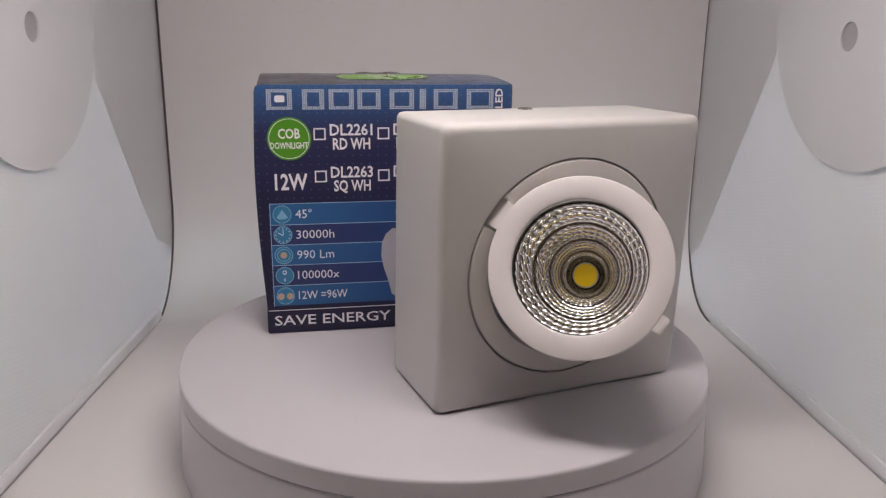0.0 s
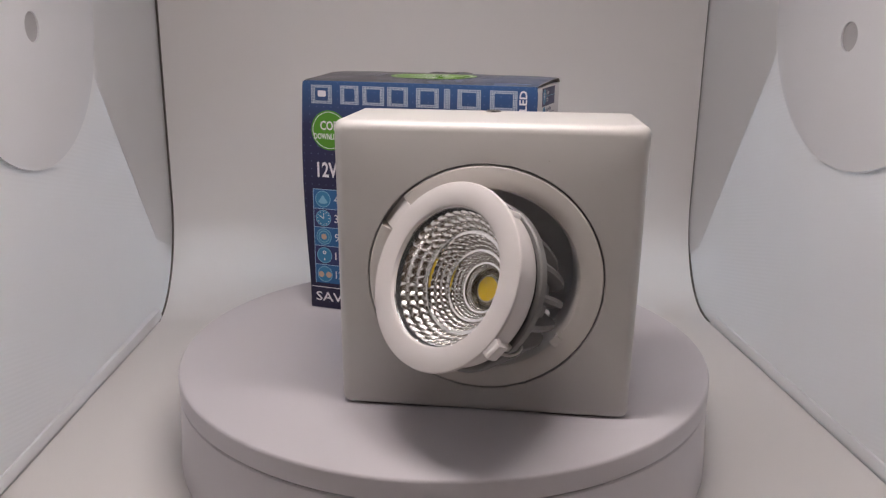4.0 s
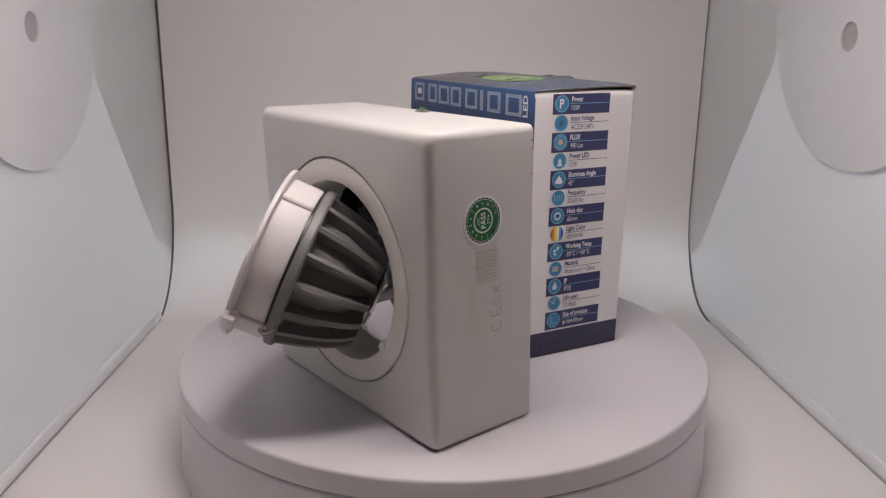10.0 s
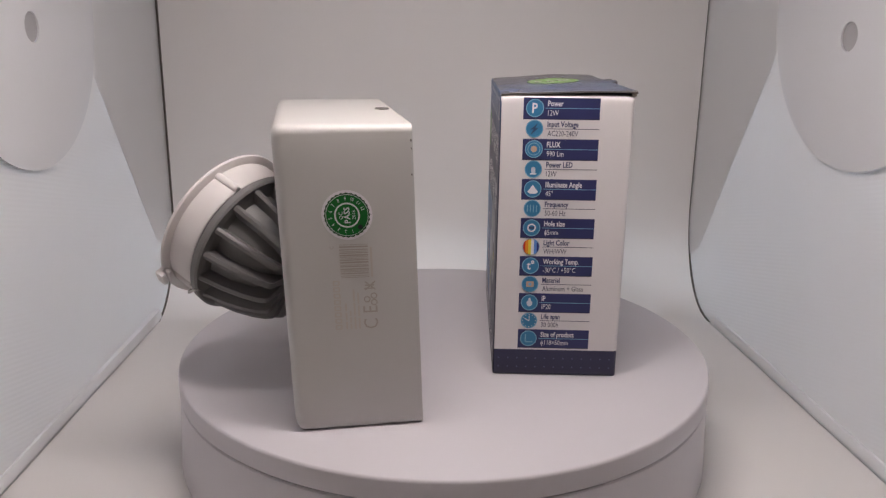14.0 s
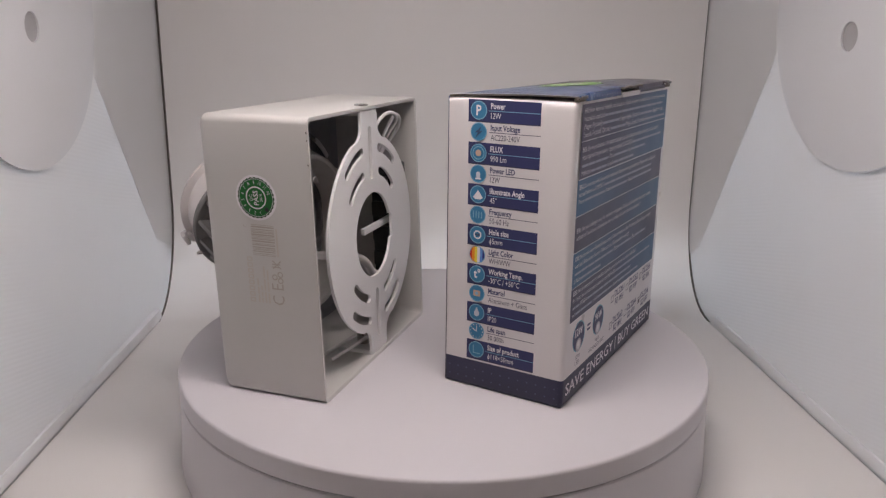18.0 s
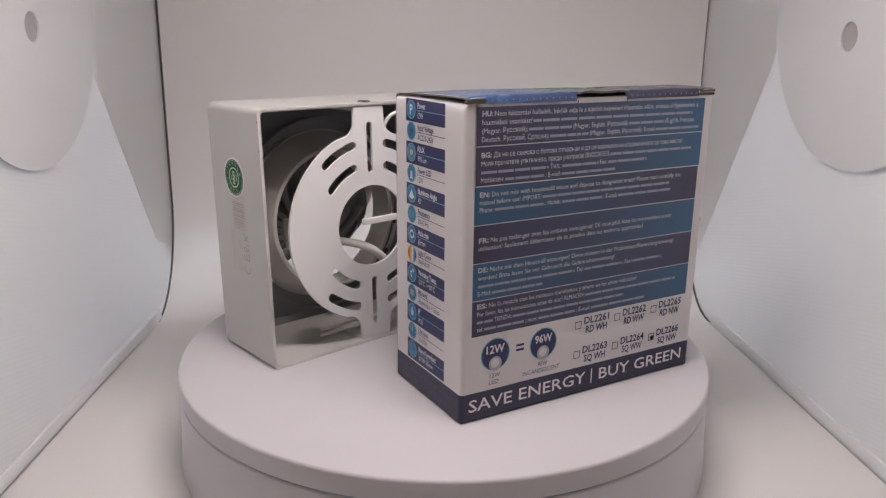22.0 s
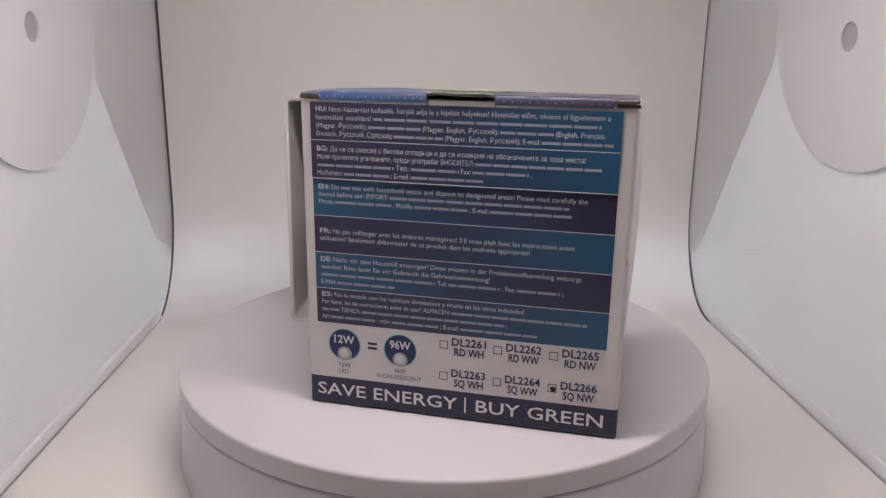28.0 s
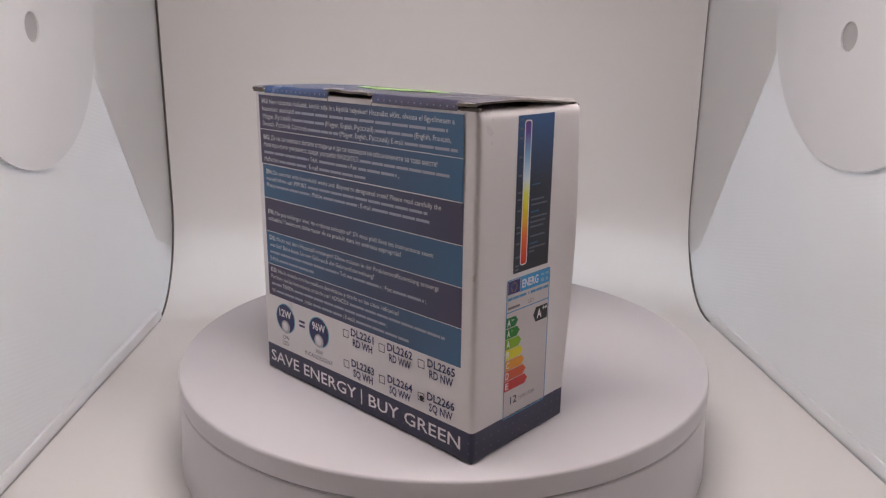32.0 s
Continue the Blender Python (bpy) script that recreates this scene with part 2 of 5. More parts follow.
def tube(points, r, steps=10, samples=14):
    """A round cord along a smooth line through the points, as a bmesh."""
    pts = [Vector(p) for p in points]
    pts = [2 * pts[0] - pts[1]] + pts + [2 * pts[-1] - pts[-2]]
    line = []
    for i in range(1, len(pts) - 2):
        a, b, c, d = pts[i - 1:i + 3]
        for k in range(samples):
            t = k / samples
            line.append(0.5 * (2 * b + (c - a) * t + (2 * a - 5 * b + 4 * c - d) * t * t + (3 * b - a - 3 * c + d) * t ** 3))
    line.append(pts[-2])
    bm = bmesh.new()
    rings, up = [], Vector((0.13, 0.21, 0.97))
    for i, p in enumerate(line):
        d = (line[min(i + 1, len(line) - 1)] - line[max(i - 1, 0)]).normalized()
        u = (up - d * up.dot(d)).normalized()
        w = d.cross(u)
        up = u
        rings.append([bm.verts.new(p + r * (u * math.cos(2 * math.pi * k / steps) + w * math.sin(2 * math.pi * k / steps))) for k in range(steps)])
    for a, b in zip(rings, rings[1:]):
        for k in range(steps):
            bm.faces.new((a[k], a[(k + 1) % steps], b[(k + 1) % steps], b[k]))
    bm.faces.new(rings[0])
    bm.faces.new(rings[-1])
    return bm


# writing: one line of letters and plain bars, "{9}" standing for a bar nine letters long
GLYPHS = {}


def letters(text, bold):
    key = (text, bold)
    if key not in GLYPHS:
        cu = bpy.data.curves.new("letters", "FONT")
        # the letters that the font fills badly are drawn from sound ones
        cu.body, cu.size, cu.resolution_u = text.replace("н", "h").replace("ъ", "ь").replace("М", "M"), 1.0, 2
        cu.small_caps_scale = 0.79
        for i, c in enumerate(text):
            cu.body_format[i].use_small_caps = c == "н"
        cu.offset = 0.022 if bold is True else bold or 0.0
        ob = bpy.data.objects.new("letters", cu)
        me = bpy.data.meshes.new_from_object(ob)
        vs, fs = [v.co.xy.copy() for v in me.vertices], [tuple(p.vertices) for p in me.polygons]
        bpy.data.objects.remove(ob)
        bpy.data.meshes.remove(me)
        bpy.data.curves.remove(cu)
        for i, c in enumerate(text):
            if c == "ъ" and len(text) > 1:
                x = max(v.x for v in letters(text[:i] + "ь", bold)[0]) - 0.44
                n = len(vs)
                vs += [Vector((x + p, q)) for p, q in ((-0.10, 0.46), (0.04, 0.46), (0.04, 0.542), (-0.10, 0.542))]
                fs.append((n, n + 1, n + 2, n + 3))
        GLYPHS[key] = (vs, fs)
    return GLYPHS[key]


CAP = max(v.y for v in letters("H", False)[0])


def writing(text, m, cap, u0, v0, width=0.0, squeeze=0.84, align="LEFT", bold=False, lift=0.0, want="letters"):
    """Letters (or, if wanted, the bars) with capitals of height cap and baseline at (u0, v0) of the plane m; width, if given, is that of the whole line."""
    bm = bmesh.new()
    pieces, bars, x = [], [], 0.0
    for i, chunk in enumerate(text.replace("}", "{").split("{")):
        if not chunk:
            continue
        if i % 2:
            left = int(chunk)
            while left > 0:
                n = min(left, 3 + (left * 7 + len(text)) % 6)
                bars.append(([Vector((x + a * (n * 0.5 - 0.2), CAP * b)) for a, b in ((0, 0.08), (1, 0.08), (1, 0.64), (0, 0.64))], [(0, 1, 2, 3)]))
                x += n * 0.5
                left -= n
            x += 0.1
        else:
            vs, fs = letters(chunk.strip(" "), bold)
            if not vs:
                continue
            left = min(v.x for v in vs)
            pieces.append(([Vector((v.x - left + x, v.y)) for v in vs], fs))
            x += max(v.x for v in vs) - left + 0.22
    total = max(v.x for vs, _ in pieces + bars for v in vs)
    sy = cap / CAP
    sx = width / total if width else sy * squeeze
    shift = {"LEFT": 0, "CENTER": -total * sx / 2, "RIGHT": -total * sx}[align]
    for vs, fs in pieces if want == "letters" else bars:
        made = [bm.verts.new(m @ Vector((u0 + shift + v.x * sx, v0 + v.y * sy, lift))) for v in vs]
        for f in fs:
            try:
                bm.faces.new([made[k] for k in f])
            except ValueError:
                pass
    return bm


def flat(name, bm, material, parent, label=""):
    me = bpy.data.meshes.new(name)
    bm.to_mesh(me)
    bm.free()
    me.materials.append(material)
    ob = new(name, me)
    ob.parent = holder(parent)
    return tagged(ob, label=label)


# ---- the light box ----
def left_x(y):
    """Edge of the backdrop sheet along one side wall: straight on the floor, a little wider up the back."""
    f = min(max((y - 0.145) / 0.058, 0), 1)
    return (-0.1964 - 0.0366 * y) * (1 - f) - 0.2060 * f


def right_x(y):
    f = min(max((y - 0.150) / 0.0655, 0), 1)
    return (0.2011 - 0.0615 * y) * (1 - f) + 0.1881 * f


def structure(name, bm, material, label, smooth=35):
    ob = new(name, mesh_of(name, bm, material, smooth))
    return tagged(ob, label, "", "", "structure")


def build_sweep():
    """The backdrop sheet: flat on the floor, a curve, then upright to the ceiling."""
    bm = bmesh.new()
    rows = []
    a, b, n = 0.058, 0.078, 18

    def profile(back):
        pts = [(-0.30 + (back - a + 0.30) * k / 6, FLOOR_Z) for k in range(6)]
        pts += [(back - a + a * math.sin(radians(90 * k / n)), FLOOR_Z + b - b * math.cos(radians(90 * k / n))) for k in range(n + 1)]
        pts += [(back + 0.004 * k / 6, FLOOR_Z + b + (CEIL_Z - FLOOR_Z - b) * k / 6) for k in range(1, 7)]
        return pts
    cols = 12
    for c in range(cols + 1):
        s = c / cols
        back = 0.203 + s * 0.0125
        col = []
        for y, z in profile(back):
            x = left_x(y) * (1 - s) + right_x(y) * s
            col.append((x, y, z))
        rows.append(col)
    top = [[bm.verts.new(p) for p in col] for col in rows]
    for p, q in zip(top, top[1:]):
        for k in range(len(p) - 1):
            bm.faces.new((p[k], p[k + 1], q[k + 1], q[k]))
    # the cut edges, turned back by the sheet's thickness
    for c in (0, cols):
        low = [bm.verts.new((x, y + 0.0006, z - 0.0006)) for x, y, z in rows[c]]
        for k in range(len(low) - 1):
            bm.faces.new((top[c][k], top[c][k + 1], low[k + 1], low[k]))
    structure("backdrop", bm, M_SHEET, "seamless off-white plastic backdrop sheet curving up from the floor")
    # dark strip behind each upright edge of the sheet, standing in for the gap's shade
    for s, edge, sign in ((0.0, left_x, -1), (1.0, right_x, 1)):
        bm = bmesh.new()
        pts = [p for p in profile(0.203 + s * 0.0125) if p[0] > 0.10]
        inner = [bm.verts.new((edge(y) - sign * 0.0012, y + 0.0016, z - 0.0006)) for y, z in pts]
        outer = [bm.verts.new((edge(y) + sign * 0.0024, y + 0.0022, z - 0.0006)) for y, z in pts]
        back = [bm.verts.new((edge(y), y + 0.0036, z - 0.0016)) for y, z in pts]
        for p, q in ((inner, outer), (outer, back), (back, inner)):
            for k in range(len(pts) - 1):
                bm.faces.new((p[k], p[k + 1], q[k + 1], q[k]))
        structure("gap_strip", bm, M_GAP_SHADE, "dark strip standing in for the shade between backdrop sheet and side wall")


def wall_matrix(side):
    """Plane of a side wall: u runs to the back, v up, the normal into the box."""
    if side < 0:
        o, d = Vector((-0.1985, 0, 0)), Vector((-0.0500, 1, 0)).normalized()
    else:
        o, d = Vector((0.2030, 0, 0)), Vector((-0.0615, 1, 0)).normalized()
    nrm = d.cross(Vector((0, 0, 1))) * (1 if side < 0 else -1)
    return Matrix((d, Vector((0, 0, 1)), nrm)).transposed().to_4x4(), o


def plate_on(side, outline_sets, thick, lift):
    m, o = wall_matrix(side)
    return shape(outline_sets, thick, Matrix.Translation(o) @ m @ Matrix.Translation((0, 0, lift)))


WALL_END = {-1: 0.2325, 1: 0.2325}


def build_side(side):
    name = "wall_left" if side < 0 else "wall_right"
    wall = structure(name, plate_on(side, [rect(-0.235, FLOOR_Z - 0.004, WALL_END[side], CEIL_Z)], 0.003, -0.003), M_WALL,
                     "white fluted plastic side wall of the light box")
    # smooth greyer sheet added across the back corner, lower tip up to ceiling
    tip, upper = ((0.1659, 0.008), (0.0725, 0.1432)) if side < 0 else ((0.1931, -0.0008), (0.1061, 0.1451))
    run = (CEIL_Z - upper[1]) / (upper[1] - tip[1])
    far = (upper[0] + (upper[0] - tip[0]) * run * 0.25, CEIL_Z)
    flat("corner_sheet", plate_on(side, [[tip, (WALL_END[side] - 0.002, -0.02), (WALL_END[side] - 0.002, CEIL_Z), far, upper]], 0.00012, 0.0002), M_CORNER, wall, "thin greyer sheet added on the wall in the back corner")
    # folded lip along the foot of the wall
    m, o = wall_matrix(side)
    w = Matrix.Translation(o) @ m
    foot = w
    if side < 0:
        d = Vector((-0.0366, 1, 0)).normalized()
        foot = Matrix.Translation((-0.1979, 0, 0)) @ Matrix((d, Vector((0, 0, 1)), d.cross(Vector((0, 0, 1))))).transposed().to_4x4()
    bm = bmesh.new()
    for u0, u1 in ((-0.235, 0.150), ):
        prof = []
        for u in (u0, u1):
            front = [foot @ Vector(p) for p in ((u, -0.0398, 0.0010), (u, -0.0404, 0.0013), (u, FLOOR_Z + 0.0016, 0.0017), (u, FLOOR_Z + 0.0007, 0.0014))]
            prof.append([bm.verts.new(p) for p in [w @ Vector((u, -0.0394, -0.0005))] + front + [w @ Vector((u, FLOOR_Z + 0.0007, -0.0005))]])
        for k in range(6):
            bm.faces.new((prof[0][k], prof[0][(k + 1) % 6], prof[1][(k + 1) % 6], prof[1][k]))
        for p in prof:
            bm.faces.new(p)
    part("fold_lip", bm, M_BEAD, wall, "folded lip at the foot of the wall")
    # round-ended closing flap hanging from the ceiling, with a snap
    c, r = ((0.0085, 0.1640), 0.0788) if side < 0 else ((0.0214, 0.1744), 0.0873)
    pts = [(c[0] + r * math.cos(radians(a)), c[1] + r * math.sin(radians(a))) for a in range(-180, 1, 5)]
    tilt = 0.010
    pts += [(c[0] + r + tilt, CEIL_Z), (c[0] - r + tilt, CEIL_Z)]
    flap = thing("closing_flap", Matrix(), "white round-ended plastic closing flap hanging on the side wall", "flap", "closing flaps of the light box")
    hole = (0.0118, 0.1522) if side < 0 else (0.0305, 0.1520)
    bm = plate_on(side, [pts, disc(hole[0], hole[1], 0.0072, 40)], 0.0014, 0.0009)
    part("panel", bm, M_FLAP, flap)
    bm = bmesh.new()
    revolve(bm, [(0, 0.0), (0.0050, 0.0), (0.0058, 0.0002), (0.0071, 0.0007), (0.0071, -0.0002), (0, -0.0002)], w @ Matrix.Translation((hole[0], hole[1], 0.0008)), 40, False)
    part("snap_button", bm, M_BUTTON, flap, "grey sunken snap button")


build_sweep()
build_side(-1)
build_side(1)
# unseen back wall; its open foot is added to backlight the sheet's curve
bm = bmesh.new()
structure("unseen_wall_back", block(bm, -0.24, 0.2330, 0.012, 0.24, 0.2360, CEIL_Z), M_FLAP, "unseen white plastic back wall behind the sheet, foot left open to backlight the curve")
bm = bmesh.new()
structure("ceiling", block(bm, -0.26, -0.235, CEIL_Z, 0.26, 0.262, CEIL_Z + 0.004), M_WALL, "white fluted plastic top of the light box")
bm = bmesh.new()
structure("floor", block(bm, -0.26, -0.30, FLOOR_Z - 0.008, 0.26, 0.262, FLOOR_Z - 0.0045), M_WALL, "white fluted plastic floor of the light box")


def build_led_bar(y, x0=-0.15, x1=0.15):
    bar = thing("led_bar", pose(0, y, CEIL_Z), "white lamp bar with a glowing diffuser under the box top", "lamp")
    bm = bmesh.new()
    block(bm, x0 - 0.004, -0.021, -0.004, x1 + 0.004, 0.021, 0.0, 0.001)
    part("housing", bm, M_FLAP, bar)
    bm = bmesh.new()
    part("diffuser", block(bm, x0, -0.018, -0.0062, x1, 0.018, -0.0042, 0.0008), M_LED, bar, "glowing white diffuser")


M_LED = glow("led_diffuser", (1.0, 0.890, 0.858, 1), LED_POWER)
build_led_bar(-0.114, -0.08, 0.08)

# unseen room, added: wide openings in two side walls shape the incoming daylight
M_SLAB = surface("brown_slab", (0.15, 0.11, 0.08, 1), 0.5, grain=300, bump=0.1, vary=0.15)
# brown tone picked to throw warm light back on the objects
M_ROOM = surface("unseen_room_brown", (0.105, 0.068, 0.043, 1), 0.8, vary=0.04, stain=2)
LOW = FLOOR_Z - 0.0085


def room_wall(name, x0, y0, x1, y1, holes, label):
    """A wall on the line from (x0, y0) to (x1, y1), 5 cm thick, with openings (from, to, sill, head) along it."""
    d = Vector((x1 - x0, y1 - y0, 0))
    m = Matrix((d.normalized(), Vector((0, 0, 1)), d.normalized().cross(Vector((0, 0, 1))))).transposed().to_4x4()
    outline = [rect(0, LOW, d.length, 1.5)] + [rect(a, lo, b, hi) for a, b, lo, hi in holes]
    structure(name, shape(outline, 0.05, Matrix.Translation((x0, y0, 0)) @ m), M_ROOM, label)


# brown slab added under the light box, where nothing is seen
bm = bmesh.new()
structure("added_slab", block(bm, -0.8, -1.4, LOW - 0.04, 0.8, 1.7, LOW), M_SLAB, "added brown slab under the light box, unseen")
room_wall("unseen_wall_south", 0.75, -1.3, -0.75, -1.3, [], "added plain brown wall, out of view")
room_wall("unseen_wall_north", -0.75, 1.6, 0.75, 1.6, [], "added plain brown wall, out of view")
room_wall("unseen_wall_west", -0.7, -1.3, -0.7, 1.6, [(1.32, 2.75, 0.0, 1.45)], "added plain brown wall, out of view, with a wide opening to daylight")
room_wall("unseen_wall_east", 0.7, 1.6, 0.7, -1.3, [(0.15, 1.57, 0.0, 0.98)], "added plain brown wall, out of view, with a wide opening to daylight")
bm = bmesh.new()
structure("unseen_ceiling", block(bm, -0.8, -1.4, 1.5, 0.8, 1.7, 1.55), M_ROOM, "added plain brown ceiling, out of view")


# ---- the turntable ----
turntable = thing("turntable", pose(0, 0, 0), "round white plastic photo turntable on the backdrop sheet", "turntable")
bm = bmesh.new()
revolve(bm, [(0, FLOOR_Z), (0.1297, FLOOR_Z), (0.1303, FLOOR_Z + 0.0012), (0.1285, -0.0108), (0.1279, -0.0102), (0, -0.0102)], steps=180, close=False)
part("base", bm, M_TABLE, turntable, "fixed white drum base")
bm = bmesh.new()
revolve(bm, [(0, -0.0103), (0.1270, -0.0103), (0.1270, -0.0094), (0, -0.0094)], steps=120, close=False)
part("gap_ring", bm, M_GAP, turntable, "dark gap under the disc")
bm = bmesh.new()
revolve(bm, [(0, -0.0095), (0.1282, -0.0095), (0.1287, -0.0091), (0.1287, -0.0013), (0.1285, -0.0006), (0.1281, -0.0002), (0.1275, 0.0), (0.06, 0.0), (0, 0.0)], steps=180, close=False)
table_lid = part("disc", bm, M_TABLE, turntable, "turning white disc")

# ---- the downlight ----
LW, LH, LEAN = 0.1184, 0.1193, 0.0385
LFRONT, LBACK = -0.0252, 0.0249
downlight = thing("square_downlight", Matrix(), "white square surface-mounted downlight with a tilted-out round lamp head", "ceiling lamp")


def leaned(bm):
    for v in bm.verts:
        v.co.y -= LEAN * v.co.z
    return bm


def build_housing():
    bm = bmesh.new()
    cz = LH / 2
    wall, rb = 0.0017, 0.0038

    def ring(inset, y, r):
        pts = rect(-LW / 2 + inset, -LH / 2 + inset, LW / 2 - inset, LH / 2 - inset, r, 6)
        out = []
        for i, p in enumerate(pts):
            q = pts[(i + 1) % len(pts)]
            n = 10 if (Vector(q) - Vector(p)).length > 0.02 else 1
            out += [(p[0] + (q[0] - p[0]) * k / n, p[1] + (q[1] - p[1]) * k / n) for k in range(n)]
        return [bm.verts.new((x - 0.0003, y, z + cz)) for x, z in out]
    HZ, HR = 0.0576, 0.0467
    rings = [ring(0.0, LBACK, 0.0028), ring(0.0, LFRONT + rb, 0.0032)]
    for k in range(1, 6):
        a = radians(90 * k / 5)
        rings.append(ring(rb * (1 - math.cos(a)), LFRONT + rb - rb * math.sin(a), 0.0036))

    def hole(r, y):
        out = []
        for v in rings[0]:
            d = Vector((v.co.x + 0.0006, v.co.z - HZ)).normalized()
            out.append(bm.verts.new((d.x * r - 0.0006, y, d.y * r + HZ)))
        return out
    rings += [hole(HR + 0.0002, LFRONT), hole(HR, LFRONT + 0.0002), hole(HR, LFRONT + wall), ring(rb + 0.001, LFRONT + wall, 0.003), ring(wall, LFRONT + rb, 0.002), ring(wall, LBACK - 0.0004, 0.0018), ring(wall * 0.6, LBACK, 0.0022)]
    for a, b in zip(rings, rings[1:] + rings[:1]):
        n = len(a)
        for k in range(n):
            bm.faces.new((a[k], a[(k + 1) % n], b[(k + 1) % n], b[k]))
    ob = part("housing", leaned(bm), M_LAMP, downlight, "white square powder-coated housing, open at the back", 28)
    # the inside of the face gets a darker grey that holds the cavity's shade
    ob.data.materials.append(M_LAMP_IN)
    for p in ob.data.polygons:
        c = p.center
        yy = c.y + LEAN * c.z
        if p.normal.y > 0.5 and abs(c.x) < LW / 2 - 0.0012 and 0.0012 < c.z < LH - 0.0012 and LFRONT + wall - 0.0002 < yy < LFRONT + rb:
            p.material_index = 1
    return ob


def face_m(y):
    """Plane facing forward at depth y: u to the right, v up."""
    return Matrix(((1, 0, 0, 0), (0, 0, -1, y), (0, 1, 0, 0), (0, 0, 0, 1)))


def build_trim():
    """The fixed ring in the housing's face, with a sleeve behind and a notch in its rim."""
    bm = bmesh.new()
    C = Vector((-0.0006, 0, 0.0576))
    R0, R1 = 0.0459, 0.0363
    prof = [(R0, 0.0026), (R0, 0.0004), (R0 - 0.0005, 0.0), (0.0420, -0.0001), (R1 + 0.0022, -0.0001), (R1 + 0.0009, 0.0004), (R1 + 0.0001, 0.0022), (R1 - 0.0003, 0.0050), (R1 - 0.0012, 0.0176), (R1 - 0.0002, 0.0184), (R1 + 0.0010, 0.0180), (R1 + 0.0036, 0.0120), (R1 + 0.0066, 0.0056), (R1 + 0.0076, 0.0030)]
    n = 180
    cols = []
    for k in range(n):
        a = 2 * math.pi * k / n
        deg = math.degrees(a)
        cut = 135.2 < deg < 150.6
        col = []
        for r, y in prof:
            if cut and r > R1:
                y = max(y, 0.0012) + 0.0030
            col.append(bm.verts.new(C + Vector((r * math.cos(a), LFRONT + y, r * math.sin(a)))))
        cols.append(col)
    m = len(prof)
    for k in range(n):
        p, q = cols[k], cols[(k + 1) % n]
        for i in range(m):
            bm.faces.new((p[i], p[(i + 1) % m], q[(i + 1) % m], q[i]))
    ring = part("trim_ring", leaned(bm), M_RING, downlight, "satin white fixed ring round the opening", 30)
    for a in (-40, ):
        bm = bmesh.new()
        t = Matrix.Translation(C) @ Matrix.Rotation(-radians(a), 4, "Y")
        block(bm, R1 - 0.0006, LFRONT - 0.0004, -0.0022, R1 + 0.0030, LFRONT + 0.0030, 0.0022, 0.0005, t)
        part("lug", leaned(bm), M_RING, ring, "small cast lug on the ring's inner lip")
    # retaining rim and springs behind the face
    bm = bmesh.new()
    revolve(bm, [(0.0450, 0.0), (0.0515, 0.0), (0.0515, -0.004), (0.0500, -0.004), (0.0500, -0.0009), (0.0450, -0.0009)], Matrix.Translation((C.x, LFRONT + 0.0028, C.z)) @ Matrix.Rotation(radians(90), 4, "X"), 96)
    part("retaining_rim", leaned(bm), M_LAMP_IN, downlight, "grey steel rim behind the face")
    for a0, a1 in ((190, 236), (118, 156), (20, 62)):
        strip = []
        for r in (0.0472, 0.0496):
            strip += [(C.x + r * math.cos(radians(a)), C.z + r * math.sin(radians(a))) for a in (range(a0 + 4, a0 + 23, 3) if r < 0.048 else range(a0 + 22, a0 + 3, -3))]
        bm = shape([strip], 0.0008, face_m(LFRONT + 0.0082))
        part("retaining_strip", leaned(bm), M_PLATE, downlight, "short white strip holding the ring")
        pts = [(C.x + 0.0478 * math.cos(radians(a)), LFRONT + 0.0075, C.z + 0.0478 * math.sin(radians(a))) for a in range(a0, a1 + 1, 6)]
        part("spring_wire", leaned(tube(pts, 0.0006, 6, 4)), M_STEEL, downlight, "bent steel retaining wire")


# lamp head: its own frame, z along the beam, origin at the middle of the bezel's face
AZ, EL = radians(-40.32), radians(23.39)
HC = Vector((-0.0146, -0.0546, 0.0678))
BEAM = Vector((math.sin(AZ) * math.cos(EL), -math.cos(AZ) * math.cos(EL), math.sin(EL)))
HX = Vector((math.cos(AZ), math.sin(AZ), 0))
HM = Matrix.Translation(HC) @ Matrix((HX, BEAM.cross(HX), BEAM)).transposed().to_4x4()


def polar(r, deg, z=0.0):
    return Vector((r * math.cos(radians(deg)), r * math.sin(radians(deg)), z))


